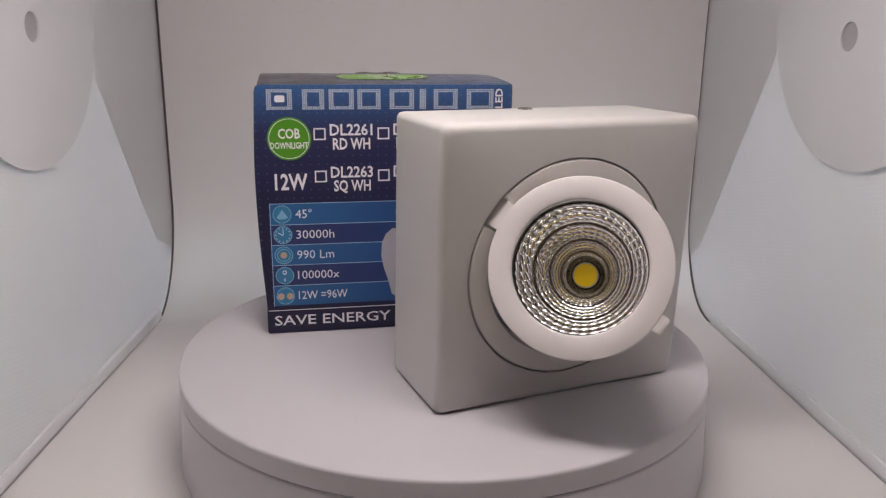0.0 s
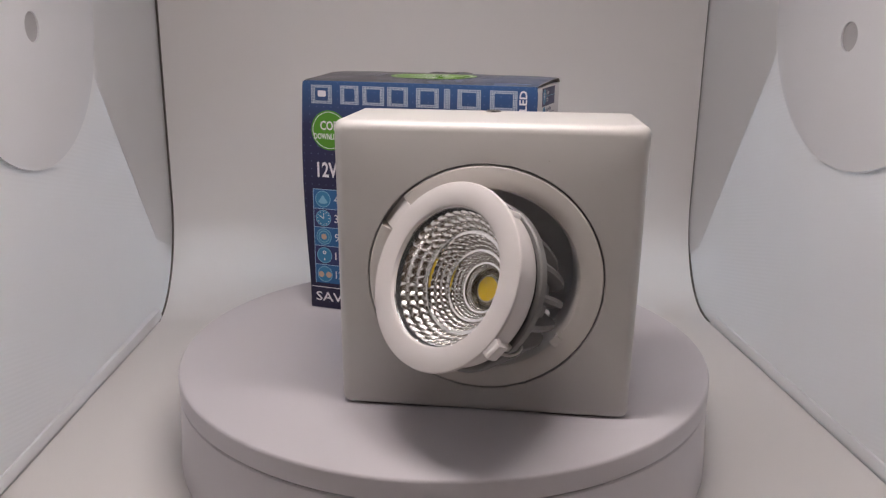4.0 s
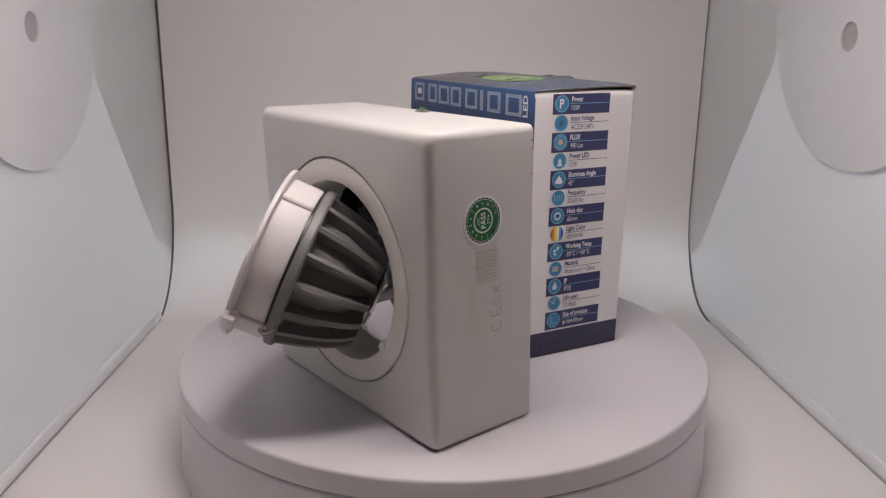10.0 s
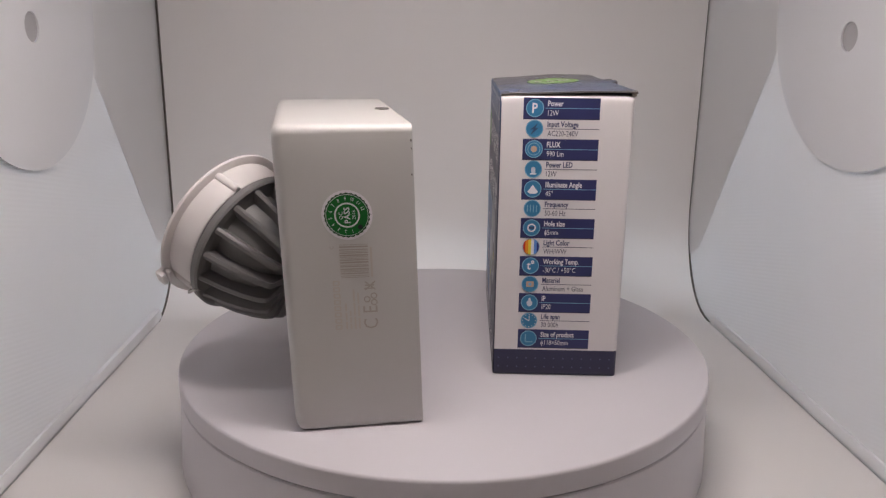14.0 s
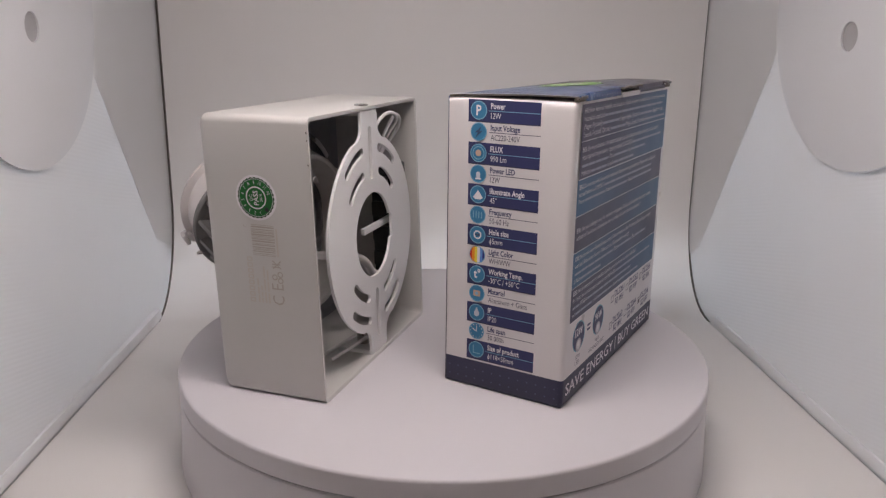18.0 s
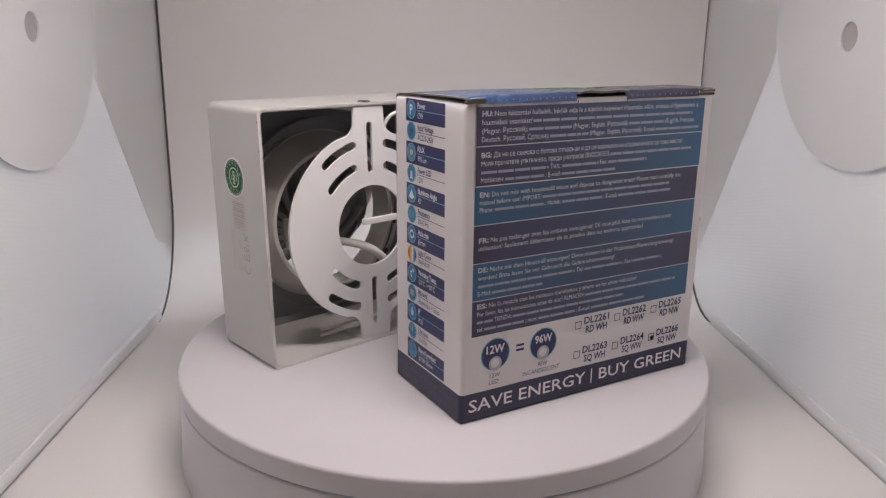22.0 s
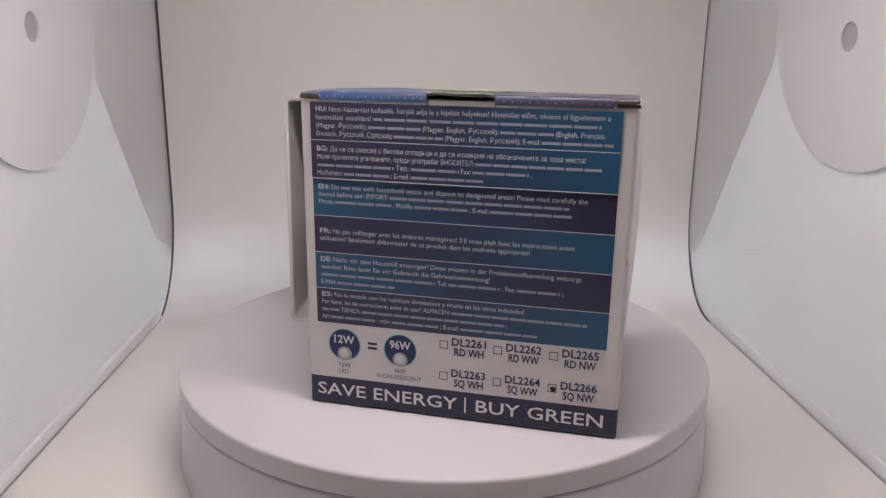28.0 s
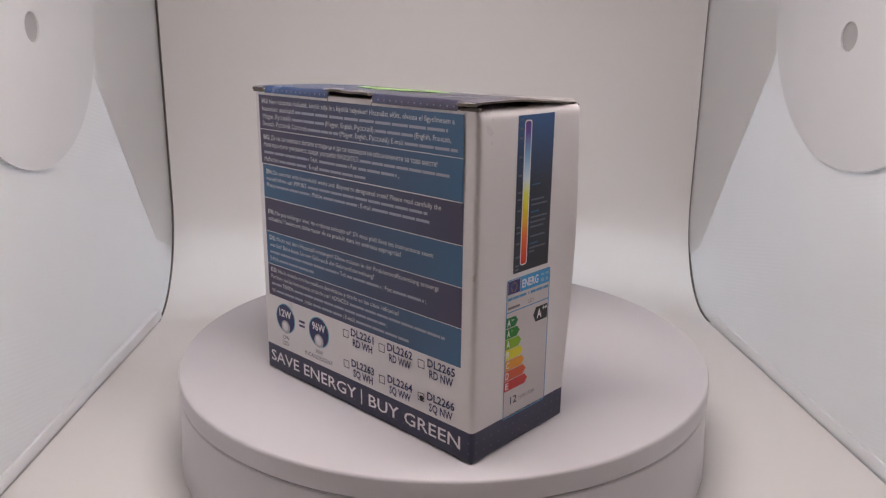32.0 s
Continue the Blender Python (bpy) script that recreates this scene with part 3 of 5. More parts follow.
def build_head():
    bm = bmesh.new()
    revolve(bm, [(0.0255, -0.0028), (0.0256, -0.0012), (0.0259, -0.0004), (0.0265, 0.0), (0.0341, 0.0), (0.0345, -0.0001), (0.0348, -0.0005), (0.0349, -0.0011), (0.0347, -0.0017), (0.0340, -0.0020), (0.0318, -0.0024), (0.0300, -0.0026)], HM, 120)
    bezel = part("bezel", bm, M_BEZEL, downlight, "flat white bezel ring")
    bm = bmesh.new()
    revolve(bm, [(0.0302, -0.0020), (0.0315, -0.0020), (0.0314, -0.0134), (0.0309, -0.0142), (0.0296, -0.0142), (0.0296, -0.0025)], HM, 120)
    collar = part("collar", bm, M_BEZEL, downlight, "white lamp-head collar")
    for a in (63, 160, -33):
        bm = bmesh.new()
        revolve(bm, [(0, -0.0018), (0.0019, -0.0018), (0.0019, -0.0134), (0.0013, -0.0142), (0, -0.0142)], HM @ Matrix.Translation(polar(0.0309, a)), 16, False)
        part("rib", bm, M_BEZEL, collar)
    # flat pivot tab in the trim ring's notch, and the rolled catch across from it
    bm = bmesh.new()
    arc = [(r * math.cos(radians(d)), r * math.sin(radians(d))) for r, ds in ((0.0404, (142.6, 147, 151.5, 156, 160.2)), (0.0338, (161, 156, 151.5, 147, 142))) for d in ds]
    bm = shape([arc], 0.0019, HM @ Matrix.Translation((0, 0, -0.0020)))
    part("pivot_tab", bm, M_BEZEL, bezel, "flat white tab seated in the ring's notch")
    bm = bmesh.new()
    t = HM @ Matrix.Rotation(radians(-30), 4, "Z")
    block(bm, 0.0330, -0.0036, -0.0021, 0.0372, 0.0036, -0.0003, 0.0008, t)
    block(bm, 0.0358, -0.0034, -0.0048, 0.0382, 0.0034, 0.0001, 0.0011, t)
    block(bm, 0.0326, -0.0028, -0.0050, 0.0350, 0.0028, -0.0018, 0.0009, t)
    part("catch", bm, M_BEZEL, bezel, "small white rolled catch on the bezel")
    bm = bmesh.new()
    revolve(bm, [(0.0300, -0.0140), (0.0305, -0.0140), (0.0305, -0.0158), (0.0300, -0.0158)], HM, 96)
    part("seal", bm, M_BLACK, downlight, "dark gap between collar and heat sink")
    # chrome spring clip by the collar
    bm = bmesh.new()
    t = HM @ Matrix.Rotation(radians(-33), 4, "Z")
    block(bm, 0.0304, -0.0014, -0.0175, 0.0322, 0.0014, -0.0135, 0.0005, t)
    merge(bm, tube([t @ Vector(p) for p in ((0.0318, -0.003, -0.0133), (0.0340, -0.001, -0.0148), (0.0345, 0.0015, -0.0168), (0.0330, 0.003, -0.0184), (0.0312, 0.0015, -0.0189))], 0.0006, 8, 5))
    part("spring_clip", bm, M_STEEL, downlight, "shiny steel spring clip")
    # heat sink: rim, core, fins
    bm = bmesh.new()
    revolve(bm, [(0.0280, -0.0154), (0.0318, -0.0154), (0.0325, -0.0159), (0.0326, -0.0185), (0.0319, -0.0194), (0.0280, -0.0194)], HM, 120)
    sink = part("heat_sink", bm, M_SINK, downlight, "grey cast aluminium heat sink with radial fins")
    bm = bmesh.new()
    revolve(bm, [(0.0290, -0.0193), (0.0252, -0.0200), (0.0235, -0.0300), (0.0195, -0.0390), (0.0120, -0.0440), (0, -0.0445)], HM, 72, False)
    part("core", bm, M_SINK, sink)
    for k in range(16):
        a = 360 / 16 * k + 6
        bm = bmesh.new()
        outer = [(0.0313, -0.0190), (0.0304, -0.0226), (0.0287, -0.0300), (0.0258, -0.0385), (0.0232, -0.0440), (0.0212, -0.0468), (0.0195, -0.0476)]
        inner = [(0.0235, -0.0190), (0.0225, -0.0250), (0.0205, -0.0330), (0.0165, -0.0390), (0.0120, -0.0425), (0.0100, -0.0440), (0.0095, -0.0462)]
        t = HM @ Matrix.Rotation(radians(a), 4, "Z")
        lines = []
        for s, taper in ((-1, 1), (1, 1)):
            o = [bm.verts.new(t @ Vector((r - 0.0007, s * 0.0014, z))) for r, z in outer]
            i = [bm.verts.new(t @ Vector((r, s * 0.0019, z))) for r, z in inner]
            lines.append((o, i))
        crest = [bm.verts.new(t @ Vector((r, 0, z))) for r, z in outer]
        (oa, ia), (ob_, ib) = lines
        for j in range(len(outer) - 1):
            bm.faces.new((oa[j], oa[j + 1], ia[j + 1], ia[j]))
            bm.faces.new((ob_[j + 1], ob_[j], ib[j], ib[j + 1]))
            bm.faces.new((oa[j + 1], oa[j], crest[j], crest[j + 1]))
            bm.faces.new((crest[j + 1], crest[j], ob_[j], ob_[j + 1]))
        bm.faces.new((oa[-1], crest[-1], ob_[-1], ib[-1], ia[-1]))
        part("fin", bm, M_SINK, sink, "", 50)
    # reflector: rings of small pillowed mirrors in three bands
    bm = bmesh.new()
    sectors = 42
    bands = [(0.0250, 0.0194, 3), (0.0182, 0.0139, 3), (0.0129, 0.0099, 3), (0.0090, 0.0078, 2)]
    steps = {0.0194: 0.0182, 0.0139: 0.0129, 0.0099: 0.0090}

    def depth(r):
        s = max(0.0251 - r, 0) / (0.0251 - 0.0078)
        return -0.0046 - 0.0216 * (s ** 0.86)

    def quad_patch(r0, r1, a0, a1, puff):
        """One pillowed mirror: a shallow tread, then a steep riser down to the next."""
        ss, ts = (0.0, 0.2, 0.4, 0.6, 0.8, 0.84, 1.0), (0.0, 0.25, 0.5, 0.75, 1.0)
        z0, z1 = depth(r0), depth(r1)
        grid = []
        for s in ss:
            row = []
            for t in ts:
                r, a = r0 + (r1 - r0) * s, a0 + (a1 - a0) * t
                z = z0 - TREAD * (r0 - r) if s < 0.82 else z0 - TREAD * (r0 - r) + (z1 - z0 + TREAD * (r0 - r1)) * (s - 0.82) / 0.18
                w = min(s / 0.84, 1.0)
                row.append(bm.verts.new(HM @ polar(r, a, z + puff * (4 * w * (1 - w) + 1.7 * 4 * t * (1 - t) - 0.85))))
            grid.append(row)
        for i in range(len(ss) - 1):
            for j in range(4):
                bm.faces.new((grid[i][j], grid[i + 1][j], grid[i + 1][j + 1], grid[i][j + 1]))
    TREAD = math.tan(radians(45))
    for r0, r1, rows in bands:
        for j in range(rows):
            ra, rb = r0 + (r1 - r0) * j / rows, r0 + (r1 - r0) * (j + 1) / rows
            for k in range(sectors):
                quad_patch(ra, rb, 360 * k / sectors, 360 * (k + 1) / sectors, 0.15 * (ra - rb))
    mirror = part("reflector", bm, M_REFLECT, downlight, "bright faceted metallised reflector", 40)
    bm = bmesh.new()
    for r0, r1 in steps.items():
        revolve(bm, [(r0, depth(r0)), (r1 + 0.0001, depth(r0) - 0.00006), (r1, depth(r1))], HM, 104, False)
    part("reflector_band", bm, M_REFLECT, mirror, "smooth mirror steps between the facets")
    bm = bmesh.new()
    revolve(bm, [(0.0079, depth(0.0078)), (0.0075, -0.0264), (0.0066, -0.0268), (0.0060, -0.0274), (0.0050, -0.0274)], HM, 64, False)
    part("chip_holder", bm, M_BOWL, downlight, "dark mirrored ring round the lamp chip")
    bm = bmesh.new()
    revolve(bm, [(0.0255, -0.0027), (0.0259, -0.0027), (0.0259, -0.0050), (0.0249, -0.0050), (0.0253, -0.0046)], HM, 104)
    part("dark_lip_ring", bm, M_BLACK, downlight, "dark ring under the bezel")
    bm = bmesh.new()
    revolve(bm, [(0, -0.0272), (0.0052, -0.0272), (0.0052, -0.0266), (0.0050, -0.0263), (0.0047, -0.0265)], HM, 48, False)
    led = part("led_module", bm, M_COBRIM, downlight, "grey rim of the lamp chip")
    bm = bmesh.new()
    revolve(bm, [(0, -0.0262), (0.0040, -0.0263), (0.0048, -0.0267), (0, -0.0269)], HM, 40, False)
    part("phosphor", bm, M_COB, led, "round yellow phosphor disc, unlit")
    bm = bmesh.new()
    revolve(bm, [(0, -0.0016), (0.0255, -0.0016), (0.0255, -0.0026), (0, -0.0026)], HM, 72, False)
    g = part("cover_glass", bm, M_GLASS, downlight, "clear cover glass")
    g.visible_shadow = False
    # yoke from ring to head, and the cable gland
    bm = bmesh.new()
    revolve(bm, [(0, -0.0440), (0.0060, -0.0440), (0.0062, -0.0485), (0.0040, -0.0500), (0, -0.0500)], HM, 32, False)
    part("gland", bm, M_SINK, sink, "cable gland on the heat sink")
    # bracket and screw on the back end of the heat sink
    bm = bmesh.new()
    block(bm, -0.0085, -0.0035, -0.0500, 0.0085, 0.0115, -0.0484, 0.0006, HM)
    block(bm, 0.0060, -0.0090, -0.0500, 0.0085, -0.0030, -0.0484, 0.0006, HM)
    arm = part("pivot_bracket", bm, M_STEEL, downlight, "steel bracket on the back of the tilting head")
    bm = bmesh.new()
    revolve(bm, [(0.0024, -0.0500), (0.0024, -0.0508), (0.0017, -0.0514), (0.0007, -0.0513), (0, -0.0510)], HM @ Matrix.Translation((0.0, 0.0078, 0)), 20, False)
    part("bracket_screw", bm, M_CHROME, arm, "shiny screw head on the bracket")


def build_bracket():
    """The round slotted mounting plate across the open back."""
    C = Vector((-0.0007, 0.0595))
    R = 0.047

    def arc_slot(r, a0, a1, hw):
        pts = []
        for a in [a0 + (a1 - a0) * k / 8 for k in range(9)]:
            pts.append((r + hw, a))
        out = [(C.x + q * math.cos(radians(a)), C.y + q * math.sin(radians(a))) for q, a in pts]
        for k in range(1, 6):
            b = radians(a1)
            mid = (C.x + r * math.cos(b), C.y + r * math.sin(b))
            t = b + math.pi * k / 6
            out.append((mid[0] + hw * math.cos(t), mid[1] + hw * math.sin(t)))
        out += [(C.x + (r - hw) * math.cos(radians(a)), C.y + (r - hw) * math.sin(radians(a))) for a in [a1 + (a0 - a1) * k / 8 for k in range(9)]]
        for k in range(1, 6):
            b = radians(a0)
            mid = (C.x + r * math.cos(b), C.y + r * math.sin(b))
            t = b + math.pi + math.pi * k / 6
            out.append((mid[0] + hw * math.cos(t), mid[1] + hw * math.sin(t)))
        return out
    neck = 0.0088
    out = []
    for sgn in (1, -1):
        base = 0 if sgn > 0 else 180
        top = (LH - 0.0032) if sgn > 0 else 0.0030
        arc = [(C.x + R * math.cos(radians(a + base)), C.y + R * math.sin(radians(a + base))) for a in range(-68, 69, 4)]
        out += arc
        # flared shoulders into the neck
        s = sgn
        e = arc[-1]
        for k in range(1, 6):
            f = k / 6
            out.append((e[0] + (C.x + s * neck - e[0]) * math.sin(f * math.pi / 2), e[1] + s * 0.0075 * (1 - math.cos(f * math.pi / 2))))
        out += [(C.x + s * neck, top), (C.x - s * neck, top)]
        e2 = (2 * C.x - e[0], e[1])
        for k in range(5, 0, -1):
            f = k / 6
            out.append((e2[0] + (C.x - s * neck - e2[0]) * math.sin(f * math.pi / 2), e2[1] + s * 0.0075 * (1 - math.cos(f * math.pi / 2))))
        # the arcs run the same way round, so the outline closes by itself
    # the middle hole, with a square notch
    hole = [(C.x - 0.0200 * math.cos(radians(a)), C.y + 0.0200 * math.sin(radians(a))) for a in range(18, 343, 6)]
    hole += [(C.x - 0.0215, C.y - 0.0056), (C.x - 0.0215, C.y + 0.0056)]
    holes = [hole]
    for sgn in (1, -1):
        holes.append(rect(C.x - 0.0017, C.y + sgn * 0.0385 - 0.0122, C.x + 0.0017, C.y + sgn * 0.0385 + 0.0122, 0.0016, 4))
    for q in (0, 1):
        for sgn in (1, -1):
            for r, a0, a1 in ((0.0410, 104, 129), (0.0305, 109, 139)):
                b0, b1 = (a0, a1) if q == 0 else (180 - a1, 180 - a0)
                if sgn < 0:
                    b0, b1 = -b1, -b0
                holes.append(arc_slot(r, b0, b1, 0.0021))
    m = Matrix(((1, 0, 0, 0), (0, 0, 1, LBACK - 0.0022), (0, 1, 0, 0), (0, 0, 0, 1)))
    bm = shape([out] + holes, 0.0014, m)
    plate = part("mounting_plate", leaned(bm), M_PLATE, downlight, "round white slotted steel mounting plate across the back")
    for z0, z1, s in ((LH - 0.0040, LH - 0.0018, -1), (0.0018, 0.0040, 1)):
        bm = bmesh.new()
        block(bm, C.x - neck, 0.006, z0, C.x + neck, LBACK - 0.0008, z1, 0.0005)
        part("bent_tab", leaned(bm), M_PLATE, plate, "bent end tab of the plate")


def build_small():
    # countersunk screw on the top face
    bm = bmesh.new()
    t = Matrix.Translation((-0.0009, 0.0159, LH))
    revolve(bm, [(0.0031, 0.0004), (0.0029, 0.0006), (0.0022, 0.0001), (0.0012, -0.0001), (0, -0.0001)], t, 32, False)
    revolve(bm, [(0.0031, 0.0004), (0.0032, 0.0)], t, 32, False)
    scr = part("screw", bm, M_STEEL, downlight, "shiny countersunk screw on the top")
    bm = bmesh.new()
    block(bm, -0.0013, -0.0003, 0.00005, 0.0013, 0.0003, 0.0003, 0, t)
    block(bm, -0.0003, -0.0013, 0.00006, 0.0003, 0.0013, 0.00031, 0, t)
    part("slot", bm, M_GAP, scr, "cross slot")
    bm = bmesh.new()
    t = Matrix.Translation((-0.0009, 0.0150 + LEAN * 0.003, 0.0040))
    revolve(bm, [(0, 0.006), (0.0024, 0.006), (0.0030, 0.004), (0.0030, 0.0), (0, 0)], t, 20, False)
    part("nut", leaned(bm), M_STEEL, downlight, "steel nut inside the housing")
    # terminal block and wiring
    bm = bmesh.new()
    block(bm, -0.0555, 0.008, 0.030, -0.035, 0.019, 0.086, 0.001)
    for k in range(4):
        block(bm, -0.0360, 0.0085, 0.034 + 0.013 * k, -0.0325, 0.0175, 0.042 + 0.013 * k, 0.0012)
    part("terminal_block", leaned(bm), M_BLACK, downlight, "black plastic terminal block")
    bm = bmesh.new()
    block(bm, -0.040, 0.0178, 0.0588, 0.0015, 0.0200, 0.0620, 0.0008)
    part("cord_clamp", leaned(bm), M_PLATE, downlight, "small white cord clamp")
    g = HM @ Vector((0, 0, -0.049))
    part("cable", tube([g, g + Vector((0.002, 0.010, 0.002)), (-0.004, 0.011, 0.046), (-0.020, 0.012, 0.034), (-0.036, 0.012, 0.028)], 0.0021, 12, 10), M_WIRE, downlight, "white sheathed cable")
    part("wire_loop", tube([(-0.026, 0.010, 0.078), (-0.030, 0.014, 0.098), (-0.034, 0.0195, 0.110), (-0.022, 0.0205, 0.1145), (-0.012, 0.0185, 0.1095), (-0.016, 0.012, 0.094), (-0.022, 0.004, 0.082)], 0.0009, 8, 8), M_WIRE, downlight, "thin white wire loop")
    part("wire_loop", tube([(-0.028, 0.008, 0.078), (-0.036, 0.010, 0.092), (-0.042, 0.0175, 0.106), (-0.034, 0.019, 0.1125), (-0.025, 0.0165, 0.103), (-0.028, 0.008, 0.086)], 0.0009, 8, 8), M_WIRE, downlight, "thin white wire loop")
    for a, b in (((0.020, 0.004, 0.0042), (-0.020, 0.010, 0.0050)), ((0.024, 0.010, 0.0040), (-0.016, 0.016, 0.0046))):
        mid = (Vector(a) + Vector(b)) / 2 + Vector((0, 0.004, 0.003))
        part("loose_wire", tube([a, mid, b], 0.0009, 8, 8), M_WIRE, downlight, "thin white wire lying in the housing")


# prints on the housing's side
def side_m(lift):
    """The side face with the sticker: u to the back, v up."""
    return Matrix(((0, 0, 1, LW / 2 - 0.0003 + lift), (1, 0, 0, -0.0245), (0, 1, 0, 0), (0, 0, 0, 1)))


def shear_side(bm):
    for v in bm.verts:
        v.co.y -= LEAN * (v.co.z - 0.07)
    return bm


def build_sticker():
    SX, SZ = 0.0215, 0.0865
    wavy = [(SX + (0.0083 + 0.00018 * math.cos(28 * a)) * math.cos(a), SZ + (0.0083 + 0.00018 * math.cos(28 * a)) * math.sin(a)) for a in [2 * math.pi * k / 168 for k in range(168)]]
    st = part("sticker", shear_side(shape([disc(SX, SZ, 0.0093, 60)], 0.00012, side_m(0.00002))), WHITE_INK, downlight, "round green and white inspection sticker")
    g = ink("sticker_green", 22, 98, 42)
    flat("green_field", shear_side(shape([wavy, disc(SX, SZ, 0.0078, 60)], 0.00004, side_m(0.00015))), ink("sticker_dark", 52, 78, 56), st)
    flat("green_ring", shear_side(shape([disc(SX, SZ, 0.0076, 60), disc(SX, SZ, 0.0047, 50)], 0.00004, side_m(0.00015))), g, st)
    flat("green_middle", shear_side(shape([disc(SX, SZ, 0.0041, 50)], 0.00004, side_m(0.00015))), g, st)
    up = side_m(0.00024) @ Matrix.Translation((SX, SZ, 0)) @ Matrix.Rotation(radians(92), 4, "Z")
    for s, cap, v, b in (("QC", 0.0014, 0.0016, False), ("PASS", 0.0021, -0.0010, True), ("2016", 0.0012, -0.0030, False)):
        flat("writing", shear_side(writing(s, up, cap, 0, v, align="CENTER", bold=b, squeeze=0.95)), WHITE_INK, st)
    for k in range(12):
        a = 88 - 24 + 24 * (12 - k)
        t = up @ Matrix.Rotation(radians(a - 160 - 92 + 4), 4, "Z")
        flat("writing", shear_side(writing(str(k + 1), t, 0.0013, 0, 0.0056, align="CENTER")), WHITE_INK, st)
    flat("ink_dot", shear_side(shape([disc(SX + 0.0046, SZ - 0.0045, 0.0009, 20)], 0.00004, side_m(0.00026))), M_BLACK, st)
    # pale grey rating print, turned a quarter
    rng = random.Random(4)
    bars = bmesh.new()
    v = 0.0625
    while v < 0.0755:
        h = rng.choice((0.00022, 0.0004, 0.0006))
        merge(bars, shape([rect(0.0178, v, 0.0284, v + h)], 0.00003, side_m(0.00004)))
        v += h + rng.choice((0.00025, 0.0004, 0.0006))
    tagged(flat("barcode", shear_side(bars), GREY_INK, downlight, "pale grey printed bars"), kind="stuff")
    turn = lambda u, v: side_m(0.00004) @ Matrix.Translation((u, v, 0)) @ Matrix.Rotation(radians(90), 4, "Z")
    for k in range(8):
        v0 = 0.0420 + 0.0025 * k
        bm = shape([rect(0.0146, v0, 0.0172, v0 + 0.0020, 0.0003, 2), rect(0.0152, v0 + 0.0005, 0.0166, v0 + 0.0015)], 0.00003, side_m(0.00004))
        flat("mark_block", shear_side(bm), FAINT_INK, downlight, "pale grey printed block")
    bm = bmesh.new()
    for u, n in ((0.0190, 0.011), (0.0206, 0.008), (0.0222, 0.0165), (0.0238, 0.0150), (0.0297, 0.0)):
        if n:
            for k in range(3):
                a = 0.0420 + n * k / 3
                merge(bm, shape([rect(u - 0.0004, a, u + 0.0003, a + n / 3 - 0.0006)], 0.00003, side_m(0.00004)))
    merge(bm, shape([rect(0.0291, 0.0625, 0.0298, 0.0742)], 0.00003, side_m(0.00004)))
    tagged(flat("rating_lines", shear_side(bm), FAINT_INK, downlight, "pale grey print too small to read"), kind="stuff")
    flat("writing", shear_side(writing("C E", turn(0.0308, 0.0418), 0.0054, 0, 0, width=0.0092)), GREY_INK, downlight, "grey printed mark")
    bm = shape([disc(0.0271, 0.0537, 0.0013, 16), disc(0.0271, 0.0537, 0.0008, 16)], 0.00003, side_m(0.00004))
    for du, dv in ((0.0026, 0.0013), (0.0026, -0.0013)):
        merge(bm, shape([disc(0.0271 + du, 0.0537 + dv, 0.0013, 16), disc(0.0271 + du, 0.0537 + dv, 0.0008, 16)], 0.00003, side_m(0.00004)))
    merge(bm, shape([rect(0.0262, 0.0578, 0.0300, 0.0583), rect(0.0264, 0.0590, 0.0300, 0.0595)], 0.00003, side_m(0.00004)))
    merge(bm, shape([[(0.0264, 0.0576), (0.0268, 0.0573), (0.0306, 0.0606), (0.0302, 0.0609)]], 0.00003, side_m(0.00004)))
    merge(bm, shape([[(0.0302, 0.0573), (0.0306, 0.0576), (0.0268, 0.0609), (0.0264, 0.0606)]], 0.00003, side_m(0.00004)))
    flat("symbols", shear_side(bm), GREY_INK, downlight, "pale grey printed symbols")
    flat("writing", shear_side(writing("C", turn(0.0158, 0.0738), 0.0014, 0, 0)), GREY_INK, downlight)
    # chipped paint on the rear edge of the side
    for u, v, r in ((0.0461, 0.1135, 0.0003), (0.0462, 0.1105, 0.0002), (0.0460, 0.1010, 0.00025)):
        flat("paint_chip", shear_side(shape([disc(u, v, r, 7, r * 1.8)], 0.00003, side_m(0.00003))), M_HOLDER, downlight, "dark chip in the paint")
    # specks on the front
    for x, z, r in ((0.0222, 0.1058, 0.00022), ):
        flat("speck", leaned(shape([disc(x, z, r, 10)], 0.00003, face_m(LFRONT - 0.00002))), GREY_INK, downlight)


build_housing()
build_trim()
build_head()
build_bracket()
build_small()
build_sticker()

# ---- the carton ----
BW, BD, BH = 0.1267, 0.0563, 0.1268
carton = thing("product_carton", Matrix(), "navy and white printed cardboard lamp carton with a worn lid", "carton")


def on(face, lift=0.0):
    """A face of the carton: u from its edge to the right as one looks at it, v up, both in metres."""
    o, x, n = {"front": ((-BW / 2, -BD / 2, 0), (1, 0, 0), (0, -1, 0)), "right": ((BW / 2, -BD / 2, 0), (0, 1, 0), (1, 0, 0)),
               "back": ((BW / 2, BD / 2, 0), (-1, 0, 0), (0, 1, 0)), "left": ((-BW / 2, BD / 2, 0), (0, -1, 0), (-1, 0, 0))}[face]
    n = Vector(n)
    m = Matrix((Vector(x), Vector((0, 0, 1)), n)).transposed().to_4x4()
    inset = 0.0005 if face in ("front", "back") else 0.00025
    return Matrix.Translation(Vector(o) + Vector(x) * inset + n * lift) @ m


def mmrect(u0, v0, u1, v1, r=0.0, n=3):
    return rect(u0 / 1000, v0 / 1000, u1 / 1000, v1 / 1000, r / 1000, n)


def mmdisc(u, v, r, n=36):
    return disc(u / 1000, v / 1000, r / 1000, n)


L1, L2, L3, L4, L5 = 0.00006, 0.00012, 0.00018, 0.00024, 0.00030


